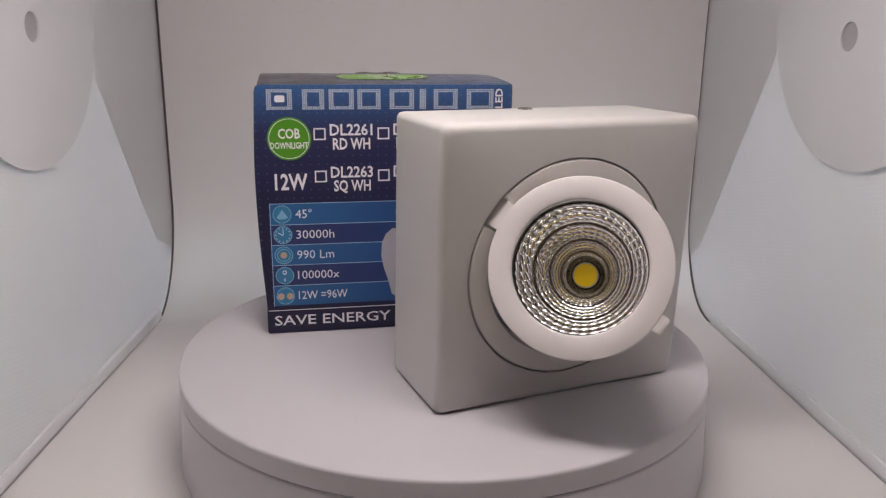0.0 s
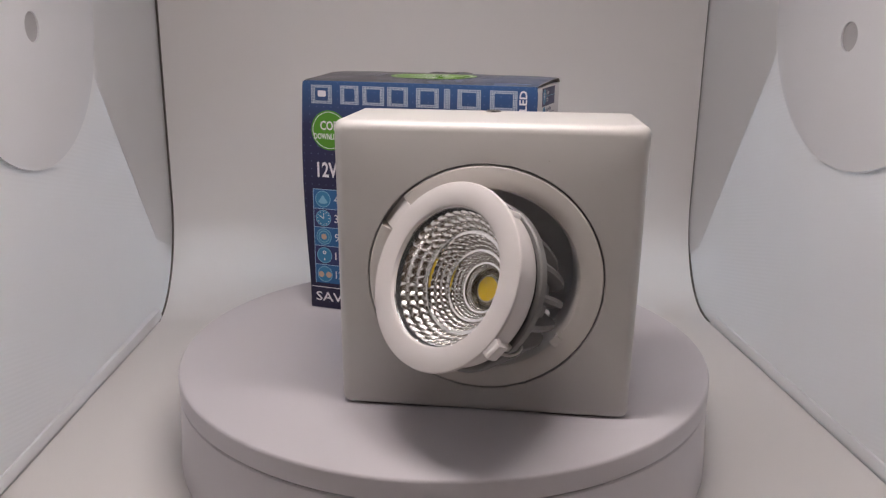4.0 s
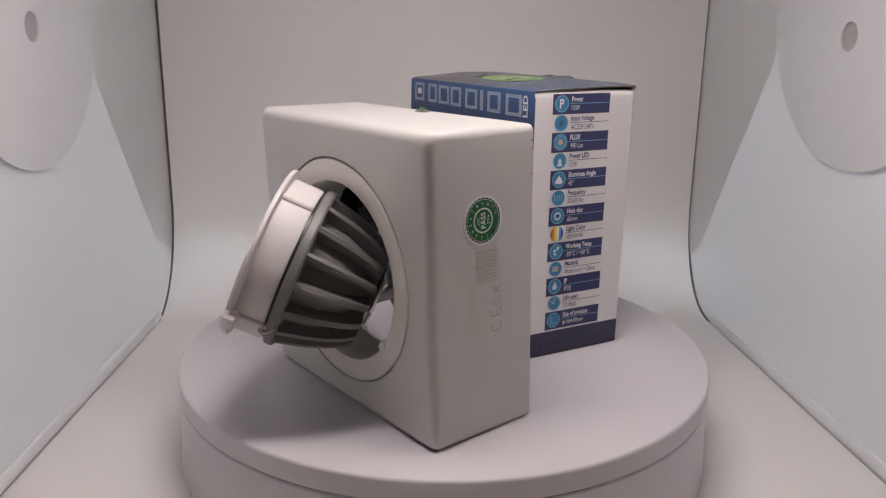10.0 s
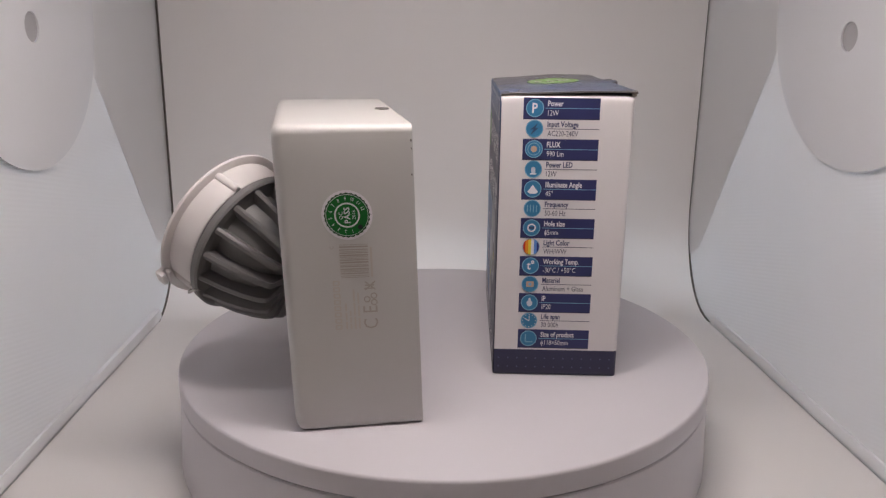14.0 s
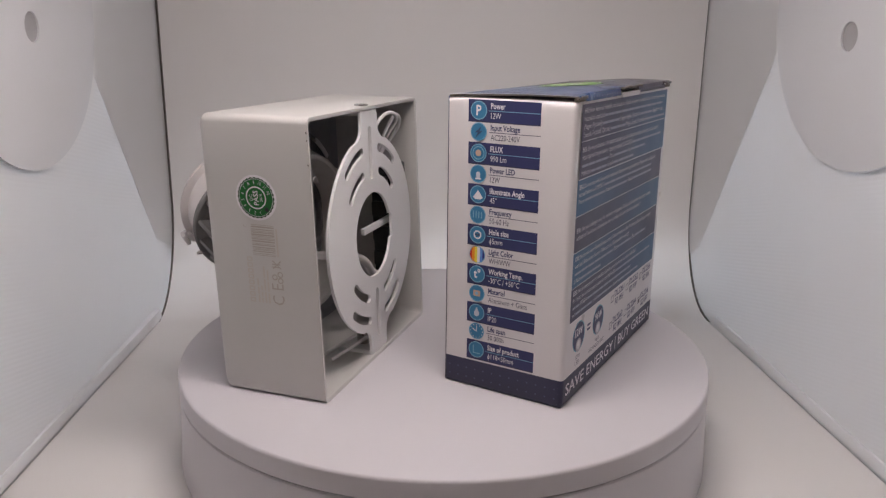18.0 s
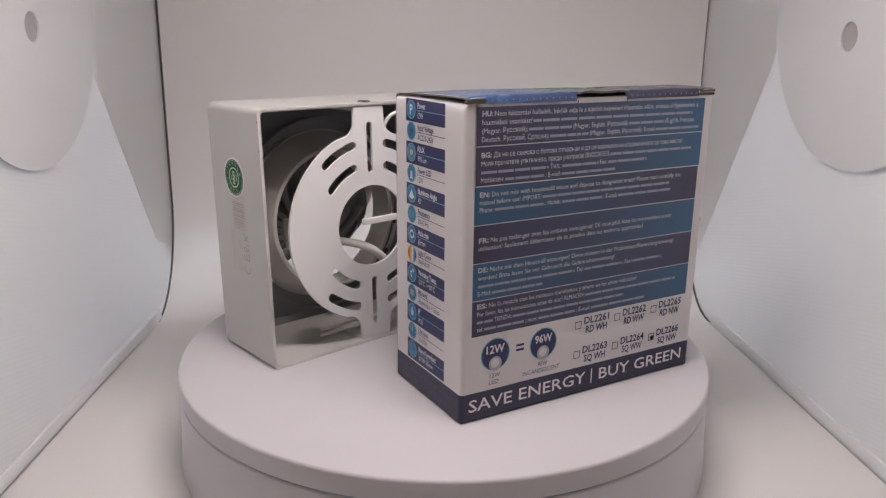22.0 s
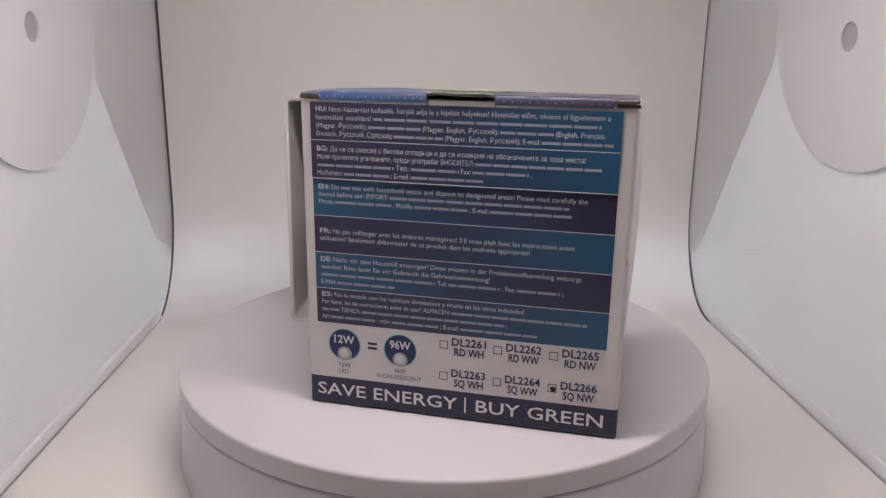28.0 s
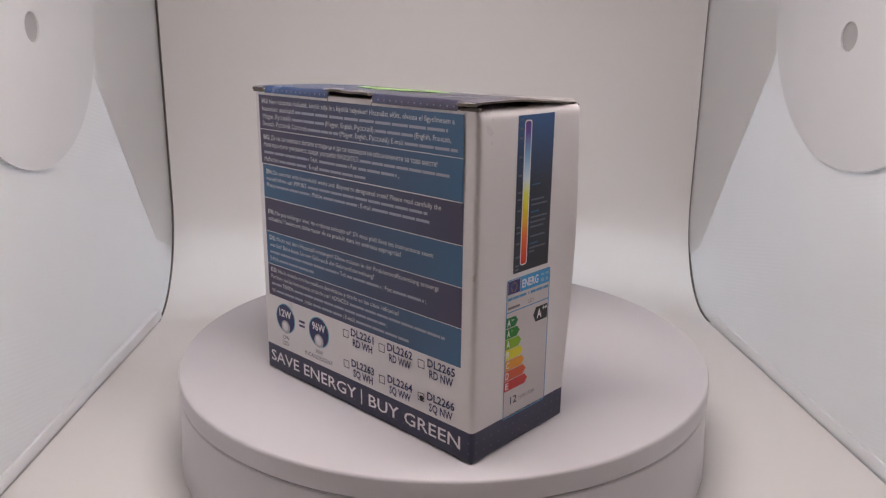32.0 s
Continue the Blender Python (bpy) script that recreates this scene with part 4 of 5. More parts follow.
def patch(name, face, outlines, material, parent, lift=L1, label=""):
    return flat(name, shape(outlines, 0.00002, on(face, lift)), material, parent, label)


def line(text, face, cap, u, v, material, parent, width=0.0, align="LEFT", bold=False, squeeze=0.84, lift=L3):
    if "{" in text:
        bars = flat("text_bar", writing(text, on(face, lift), cap / 1000, u / 1000, v / 1000, width / 1000, squeeze, align, bold, want="bars"), BAR_INK, parent)
        tagged(bars, kind="stuff")
    return flat("writing", writing(text, on(face, lift), cap / 1000, u / 1000, v / 1000, width / 1000, squeeze, align, bold), material, parent)


def bulge(f):
    """How far one upright edge is bowed out, at the share f of the height."""
    return 0.0022 * math.sin(math.pi * min(max((f - 0.13) / 0.87, 0), 1)) + 0.0011 * min(max((f - 0.13) / 0.6, 0), 1)


def build_body():
    bm = bmesh.new()
    n = 14
    # one upright edge is bowed out, the corners are softly creased
    loop = []
    for sx, sy, r, a0 in ((-1, -1, 0.0010, 180), (1, -1, 0.0010, 270), (1, 1, 0.0019, 0), (-1, 1, 0.0019, 90)):
        for k in range(6):
            a = radians(a0 + 18 * k)
            loop.append((sx * (BW / 2 - r) + r * math.cos(a), sy * (BD / 2 - r) + r * math.sin(a)))
    prof = []
    for p, q in zip(loop, loop[1:] + loop[:1]):
        prof.append(p)
        d = Vector(q) - Vector(p)
        if d.length > 0.01:
            u = d.normalized()
            prof += [tuple(Vector(p) + u * w) for w in (0.0012, 0.007)] + [tuple(Vector(q) - u * w) for w in (0.007, 0.0012)]
    # height, how far the outline is drawn in all round, and how far the two ends are drawn in
    levels = [(0.0, 0.0011, 0), (0.0003, 0.0005, 0), (0.0009, 0.0001, 0), (0.0016, 0, 0), (0.0126, 0, 0)]
    levels += [(0.0126 + (BH - 0.0166) * k / n, 0, 0) for k in range(1, n + 1)]
    levels += [(BH - 0.0026, 0, 0.0001), (BH - 0.0015, 0, 0.0004), (BH - 0.0006, 0, 0.0010), (BH - 0.0001, 0, 0.0019), (BH + 0.0001, 0.0002, 0.0030)]
    rings = []
    for z, draw, ends in levels:
        ring = []
        for x, y in prof:
            bow = bulge(z / BH) * max(0, 1 - (x + BW / 2) / 0.006) * max(0, 1 - (y + BD / 2) / 0.006)
            px = min(max(x, -BW / 2 + draw + ends), BW / 2 - draw - ends)
            py = min(max(y, -BD / 2 + draw), BD / 2 - draw)
            ring.append(bm.verts.new((px - bow, py + bow * 0.15, z)))
        rings.append(ring)
    for a, b in zip(rings, rings[1:]):
        for k in range(len(a)):
            bm.faces.new((a[k], a[(k + 1) % len(a)], b[(k + 1) % len(a)], b[k]))
    bm.faces.new(rings[0][::-1])
    bm.faces.new(rings[-1])
    body = part("body", bm, M_BOARD, carton, "white coated cardboard body")
    body.data.materials.append(M_FRONT)
    body.data.materials.append(M_BAND)
    for p in body.data.polygons:
        if p.normal.y < -0.6:
            p.material_index = 1
        elif p.center.z < 0.0126:
            p.material_index = 2


def build_lid():
    """The tucked lid: a slightly warped board with a rounded rear fold, raw ears at its corners and a torn hang tab."""
    bm = bmesh.new()
    x0, x1, y0 = -BW / 2 + 0.0006, BW / 2 - 0.0006, -BD / 2 + 0.0002
    yb = BD / 2 - 0.0022

    def height(x, y):
        s, t = (x - x0) / (x1 - x0), (y - y0) / (BD - 0.0004)
        z = BH + 0.0004 + (0.0016 + 0.0010 * (1 - s ** 8)) * min(t * 1.6, 1.0)
        z += 0.0005 * math.sin(math.pi * t) * math.exp(-((s - 0.84) / 0.14) ** 2)
        return z + 0.0003 * noise.noise(Vector((s * 6, t * 3, 1.7))) * min(t * 3, 1)
    th = 0.0008
    faces = []
    for u0, u1, kind in ((0.0, 8.3, "ear"), (8.3, 50.2, "fold"), (50.2, 75.4, "tab"), (75.4, 117.3, "fold"), (117.3, 125.7, "ear")):
        n = max(4, round((u1 - u0) / 3))
        up, dn = [], []
        for i in range(n + 1):
            f = i / n
            x = BW / 2 - (u0 + (u1 - u0) * f) / 1000
            x = x1 if u0 == 0 and i == 0 else x0 if u1 > 125 and i == n else x
            col = [Vector((x, y0 + (yb - y0) * k / 10, 0)) for k in range(11)]
            for p in col:
                p.z = height(p.x, p.y)
            col[0].z = BH + 0.0001
            h = col[-1].z
            fray = 0.0003 * noise.noise(Vector((x * 700, 4.2, u0)))
            if kind == "fold":
                tail = [(yb + 0.0010, h - 0.0001), (yb + 0.0018, h - 0.0006), (yb + 0.0024, BH - 0.0004)]
            elif kind == "ear":
                tail = [(yb + 0.0012, h - 0.0001), (yb + 0.0022, h - 0.0003), (yb + 0.0030 + fray, h - 0.0006 - 0.0003 * abs(f - (u0 > 60)))]
            else:
                arch = 0.0006 * math.sin(math.pi * f) + 0.0003 * math.sin(9 * f)
                tail = [(yb + 0.0012, h + arch * 0.5), (yb + 0.0024, h + arch), (yb + 0.0036 + fray, h + arch * 0.9 - 0.0001)]
            col += [Vector((x, y, z)) for y, z in tail]
            up.append([bm.verts.new(p) for p in col])
            dn.append([bm.verts.new(p - Vector((0, 0.0006 if kind == "fold" and k > 11 else 0, th if k < 12 or kind != "fold" else 0.0001))) for k, p in enumerate(col)])
        m = len(up[0])
        for a, b in zip(up, up[1:]):
            for k in range(m - 1):
                faces.append((bm.faces.new((a[k], a[k + 1], b[k + 1], b[k])), 0))
        for a, b in zip(dn, dn[1:]):
            for k in range(m - 1):
                faces.append((bm.faces.new((a[k], b[k], b[k + 1], a[k + 1])), 1))
        for a, b in ((up[0], dn[0]), (up[-1], dn[-1])):
            for k in range(m - 1):
                faces.append((bm.faces.new((a[k], a[k + 1], b[k + 1], b[k])), 1))
        for k in range(n):
            for j in (0, m - 1):
                faces.append((bm.faces.new((up[k][j], up[k + 1][j], dn[k + 1][j], dn[k][j])), 1 if j else 0))
    for f, i in faces:
        f.material_index = i
    lid = part("lid_flap", bm, M_TOP, carton, "dark blue printed lid flap with raw board ears", 50)
    lid.data.materials.append(M_KRAFT)
    # dark block for the shaded hollow under the tab; brown blocks under the ears
    bm2 = bmesh.new()
    block(bm2, BW / 2 - 0.0754, BD / 2 - 0.0030, BH - 0.001, BW / 2 - 0.0502, BD / 2 - 0.0004, BH + 0.0010)
    part("hollow_shade", bm2, M_KRAFT, lid, "dark block standing in for the shade under the lid's tab")
    for sx in (-1, 1):
        bm2 = bmesh.new()
        block(bm2, -0.0040, -0.0014, -0.0006, 0.0040, 0.0004, 0.0006, 0.0002, Matrix.Translation((sx * (BW / 2 - 0.0042), BD / 2 - 0.0002, BH + 0.0004)))
        part("worn_corner", bm2, M_KRAFT, lid, "worn brown board corner")
        # pale torn paper along the raw edge of the ear and of the side
        pts = [(sx * (BW / 2 - w), BD / 2 + 0.0008, height(sx * (BW / 2 - w), BD / 2) - 0.0004 - 0.0002 * (w > 0.004)) for w in (0.0080, 0.0060, 0.0040, 0.0022, 0.0010)]
        part("frayed_edge", tube(pts, 0.00016, 5, 4), M_FRAY, lid, "pale torn paper edge")
        pts = [(sx * (BW / 2 - 0.0006), BD / 2 - 0.0005 - 0.0108 * k, height(sx * BW / 2, BD / 2 - 0.0005 - 0.0108 * k) - 0.0001) for k in range(6)]
        part("frayed_edge", tube(pts, 0.00014, 5, 4), M_FRAY, lid, "pale torn paper edge")
    pts = [(BW / 2 - (50.2 + 25.2 * f) / 1000, BD / 2 + 0.0013, height(BW / 2 - (50.2 + 25.2 * f) / 1000, yb) + 0.0006 * math.sin(math.pi * f) + 0.0003 * math.sin(9 * f)) for f in (0, 0.15, 0.3, 0.5, 0.7, 0.85, 1)]
    part("frayed_edge", tube(pts, 0.00018, 5, 5), M_FRAY, lid, "pale torn paper edge")

    def lay(bm2, extra):
        for v in bm2.verts:
            v.co.z = height(v.co.x, v.co.y) + extra
        return bm2
    r, ry = 0.024, 0.0125
    bm2 = bmesh.new()
    for k in range(48):
        a0, a1 = 2 * math.pi * k / 48, 2 * math.pi * (k + 1) / 48
        for ra, rb in ((0.0, 0.25), (0.25, 0.5), (0.5, 0.75), (0.75, 1.0)):
            q = [(rr * r * math.cos(a), rr * ry * math.sin(a), 0) for rr, a in ((ra, a0), (rb, a0), (rb, a1), (ra, a1))]
            bm2.faces.new([bm2.verts.new(p) for p in (q if ra else q[:3])])
    # paler than the front badge: the lid's sheen is put into this green
    flat("lid_badge", lay(bm2, 0.00016), ink("lid_sheen_green", 118, 168, 64, 0.3), lid, "green oval badge printed on the lid")
    bm2 = bmesh.new()
    for k in range(64):
        a0, a1 = 2 * math.pi * k / 64, 2 * math.pi * (k + 1) / 64
        bm2.faces.new([bm2.verts.new((rr * r * math.cos(a), rr * ry * math.sin(a), 0)) for rr, a in ((0.88, a0), (0.92, a0), (0.92, a1), (0.88, a1))])
    flat("badge_ring", lay(bm2, 0.00022), ink("pale_green", 186, 205, 160), lid)
    flat("writing", lay(writing("COB", Matrix(), 0.0058, 0, 0.0022, align="CENTER", bold=True), 0.00024), WHITE_INK, lid)
    flat("writing", lay(writing("DOWNLIGHT", Matrix(), 0.0032, 0, -0.0030, align="CENTER"), 0.00024), WHITE_INK, lid)
    flat("writing", lay(writing("12W", Matrix(), 0.0034, 0, -0.0088, align="CENTER", bold=True), 0.00024), WHITE_INK, lid)
    for sx in (-1, 1):
        bm2 = bmesh.new()
        for k in range(4):
            for a, b in ((0.028, 0.0325), (0.034, 0.037)):
                bm2.faces.new([bm2.verts.new((sx * x, 0.008 - 0.0045 * k + dy, 0)) for x, dy in ((a, 0), (b, 0), (b, 0.0014), (a, 0.0014))])
        flat("lid_lines", lay(bm2, 0.00024), ink("lid_grey", 150, 154, 168), lid)
    # white crease along the front fold
    bm2 = bmesh.new()
    for k in range(40):
        s0, s1 = k / 40, (k + 1) / 40
        w0, w1 = (0.0006 * abs(noise.noise(Vector((s * 14, 0.3, 0)))) for s in (s0, s1))
        bm2.faces.new([bm2.verts.new((x0 + (x1 - x0) * s, y0 - 0.00008 + w, BH + 0.00025 + w * 0.25)) for s, w in ((s0, 0), (s1, 0), (s1, w1), (s0, w0))])
    flat("worn_fold", bm2, ink("crease", 128, 142, 172), lid, "white worn fold line")
    # pale dots printed along the rear fold
    bm2 = bmesh.new()
    for k in range(41):
        u = 1.6 + 3.07 * k
        if 9 < u < 49.5 or 76 < u < 116.8:
            merge(bm2, shape([disc(u / 1000, BH + 0.0009, 0.00026, 8)], 0.00003, on("back", -0.00006)))
    tagged(flat("printed_dots", bm2, ink("dot", 126, 128, 152), lid, "pale dots along the lid's rear fold"), kind="stuff")
    # tucked tongue on the rear face
    flat("tongue", shape([mmrect(50.4, 110.9, 75.2, 127.5, 0.6)], 0.00045, on("back", 0.0)), M_BOARD, carton, "tucked tongue of the lid in the rear panel")
    for u0, u1, v0 in ((50.0, 50.4, 111.0), (75.2, 75.5, 121.5)):
        flat("tongue_slit", shape([mmrect(u0, v0, u1, 127.0)], 0.00002, on("back", 0.0006)), M_KRAFT, carton, "dark slit beside the tongue")


def checkbox(face, u, v, size, material, parent, width=0.45, ticked=False):
    ob = patch("checkbox", face, [mmrect(u, v, u + size, v + size), mmrect(u + width, v + width, u + size - width, v + size - width)], material, parent, L3)
    if ticked:
        patch("tick", face, [[((u + size * 0.60 + size * 0.33 * math.cos(a) * (1 + 0.2 * math.sin(3 * a))) / 1000, (v + size * 0.37 + size * 0.33 * math.sin(a)) / 1000) for a in [2 * math.pi * k / 18 for k in range(18)]]], M_BLACK, ob, L4)
    return ob


CODES = [("DL2261", "RD WH"), ("DL2262", "RD WW"), ("DL2265", "RD NW"), ("DL2263", "SQ WH"), ("DL2264", "SQ WW"), ("DL2266", "SQ NW")]


def build_front():
    edge = [(0.0003 - 0.90 * bulge(0.0004 / BH + k / 20), 0.0004 + (0.1264 - 0.0004) * k / 20) for k in range(20, -1, -1)]
    f = patch("front_print", "front", [edge + [(0.1258, 0.0004), (0.1258, 0.1264)]], M_FRONT, carton, L1, "navy front print with pale dots")
    # maker's mark as plain dotted blocks
    mark = bmesh.new()
    p = 0.82
    cells = {0: (4.1, 16.7, "ring"), 1: (21.1, 31.9, "ring"), 2: (33.8, 45.9, "ring"), 3: (47.7, 59.5, "ring"), 4: (63.5, 75.5, "ring"), 5: (78.5, 82.0, "solid"), 6: (85.5, 97.5, "ring"), 7: (102.3, 116.0, "ring")}
    for u0, u1, kind in cells.values():
        nx, ny = round((u1 - u0) / p), 12
        for i in range(nx):
            for j in range(ny):
                rim = i < 3 or i >= nx - 3 or j < 2 or j >= ny - 2
                keep = rim or kind == "solid"
                if keep:
                    x, y = u0 + p * i, 115.0 + p * j
                    vs = [mark.verts.new(on("front", L3) @ Vector(((x + a) / 1000, (y + b) / 1000, 0))) for a, b in ((0.06, 0.06), (0.7, 0.06), (0.7, 0.7), (0.06, 0.7))]
                    mark.faces.new(vs)
    tagged(flat("maker_mark", mark, ink("mark_grey", 178, 186, 200), f, "pale dotted block mark along the top"), kind="stuff")
    patch("mark_emblem", "front", [mmrect(8.0, 118.6, 12.8, 121.8, 0.8)], WHITE_INK, f, L3)
    flat("writing", writing("LED", on("front", L3) @ Matrix.Translation((0.1208, 0.1152, 0)) @ Matrix.Rotation(radians(90), 4, "Z"), 0.0036, 0, 0, 0.0098, bold=True), WHITE_INK, f)
    b = patch("badge", "front", [mmdisc(14.2, 101.0, 10.6, 56)], GREEN_INK, f, L2, "round green badge")
    patch("badge_ring", "front", [mmdisc(14.2, 101.0, 9.8, 56), mmdisc(14.2, 101.0, 9.5, 56)], WHITE_INK, b, L3)
    line("COB", "front", 4.6, 14.2, 101.2, WHITE_INK, b, 10.6, "CENTER", True)
    line("DOWNLIGHT", "front", 2.9, 14.2, 96.3, WHITE_INK, b, 18.2, "CENTER", True)
    line("12W", "front", 7.6, 6.4, 75.9, WHITE_INK, f, 16.0, bold=True)
    for k, (a, c) in enumerate(CODES):
        u, v = 26.0 + 32.6 * (k % 3) - (k % 3) * 1.2, (100.2, 79.2)[k // 3]
        checkbox("front", u, v, 5.9, WHITE_INK, f, 0.7, k == 5)
        line(a, "front", 5.3, u + 18.4, v + 2.3, WHITE_INK, f, 21.0, "CENTER", True)
        line(c, "front", 5.3, u + 18.5, v - 4.6, WHITE_INK, f, 18.4, "CENTER", True)
    # table of values
    tops = [68.8, 58.0, 47.5, 36.9, 26.0, 15.0]
    texts = ["45°", "30000h", "990 Lm", "100000x", "12W =96W"]
    widths = [8.0, 19.0, 18.6, 21.0, 25.0]
    for k in range(5):
        row = patch("value_panel", "front", [mmrect(3.4, tops[k + 1] + 0.25, 74 - 3 * abs(k - 2), tops[k])], M_FPANEL if k % 2 == 0 else M_FPANEL2, f, L2)
        patch("row_rule", "front", [mmrect(3.4, tops[k] - 0.15, 100, tops[k] + 0.15)], ink("rule", 160, 190, 220), row, L3)
        c = (tops[k] + tops[k + 1]) / 2
        icon("front", 9.2, c, 4.6, k, row)
        line(texts[k], "front", 4.3, 15.8, c - 2.1, WHITE_INK, row, widths[k], bold=False)
    patch("panel_edge", "front", [mmrect(3.2, 15.0, 3.5, 69)], ink("rule", 160, 190, 220), f, L3)
    patch("rule", "front", [mmrect(0.5, 12.5, 125.2, 12.9)], WHITE_INK, f, L2)
    slogan("front", f)
    # printed picture of two lamps
    lamp_a, lamp_b = ink("photo_white", 168, 166, 174), ink("photo_grey", 128, 128, 138)
    pic = patch("lamp_picture", "front", [[(u / 1000, v / 1000) for u, v in ((87, 77), (104, 73), (112, 66), (113, 50), (105, 37), (92, 33), (79, 36), (69, 52), (66, 63), (75, 72))]], lamp_b, f, L3, "printed picture of white downlights")
    patch("picture_disc", "front", [mmdisc(102.3, 49.7, 11.3)], lamp_a, pic, L4)
    patch("picture_disc", "front", [mmdisc(102.0, 49.2, 7.3)], ink("photo_dark", 84, 80, 72), pic, L5)
    patch("picture_disc", "front", [mmdisc(102.1, 49.4, 5.2)], ink("photo_mid", 116, 113, 106), pic, L5 + 0.00002)
    patch("picture_disc", "front", [mmdisc(102.2, 49.7, 3.3)], ink("photo_dark", 84, 80, 72), pic, L5 + 0.00003)
    patch("picture_disc", "front", [mmdisc(102.3, 49.9, 2.2)], ink("photo_yellow", 214, 200, 40), pic, L5 + 0.00004)
    pic2 = patch("lamp_picture", "front", [[(u / 1000, v / 1000) for u, v in ((59, 47), (61, 51.5), (64.5, 54.5), (69, 54), (76, 50), (82, 42), (83.5, 32), (79, 22), (73, 17), (67, 17), (64, 19), (62, 27), (60, 33), (58.6, 40))]], lamp_a, f, L4 + 0.00002, "printed picture of white downlights")
    patch("picture_disc", "front", [[((75.5 + 6.5 * math.cos(a)) / 1000, (34 + 9.5 * math.sin(a)) / 1000) for a in [2 * math.pi * k / 30 for k in range(30)]]], ink("photo_dark", 84, 80, 72), pic2, L5 + 0.00004)
    patch("picture_disc", "front", [mmdisc(75.5, 34, 1.9, 20)], ink("photo_yellow", 214, 200, 40), pic2, L5 + 0.00008)
    patch("small_mark", "front", [mmdisc(99.6, 25.9, 3.2, 24), mmdisc(99.6, 25.9, 2.7, 24)], lamp_a, f, L4)
    line("LED", "front", 1.9, 99.6, 25.0, lamp_a, f, 4.2, "CENTER")


def slogan(face, parent):
    line("SAVE ENERGY", face, 5.1, 3.2, 4.6, WHITE_INK, parent, 60.0, bold=0.008)
    patch("divider", face, [mmrect(66.1, 3.6, 66.7, 10.4)], WHITE_INK, parent, L3)
    line("BUY GREEN", face, 5.1, 70.8, 4.6, WHITE_INK, parent, 50.0, bold=0.008)


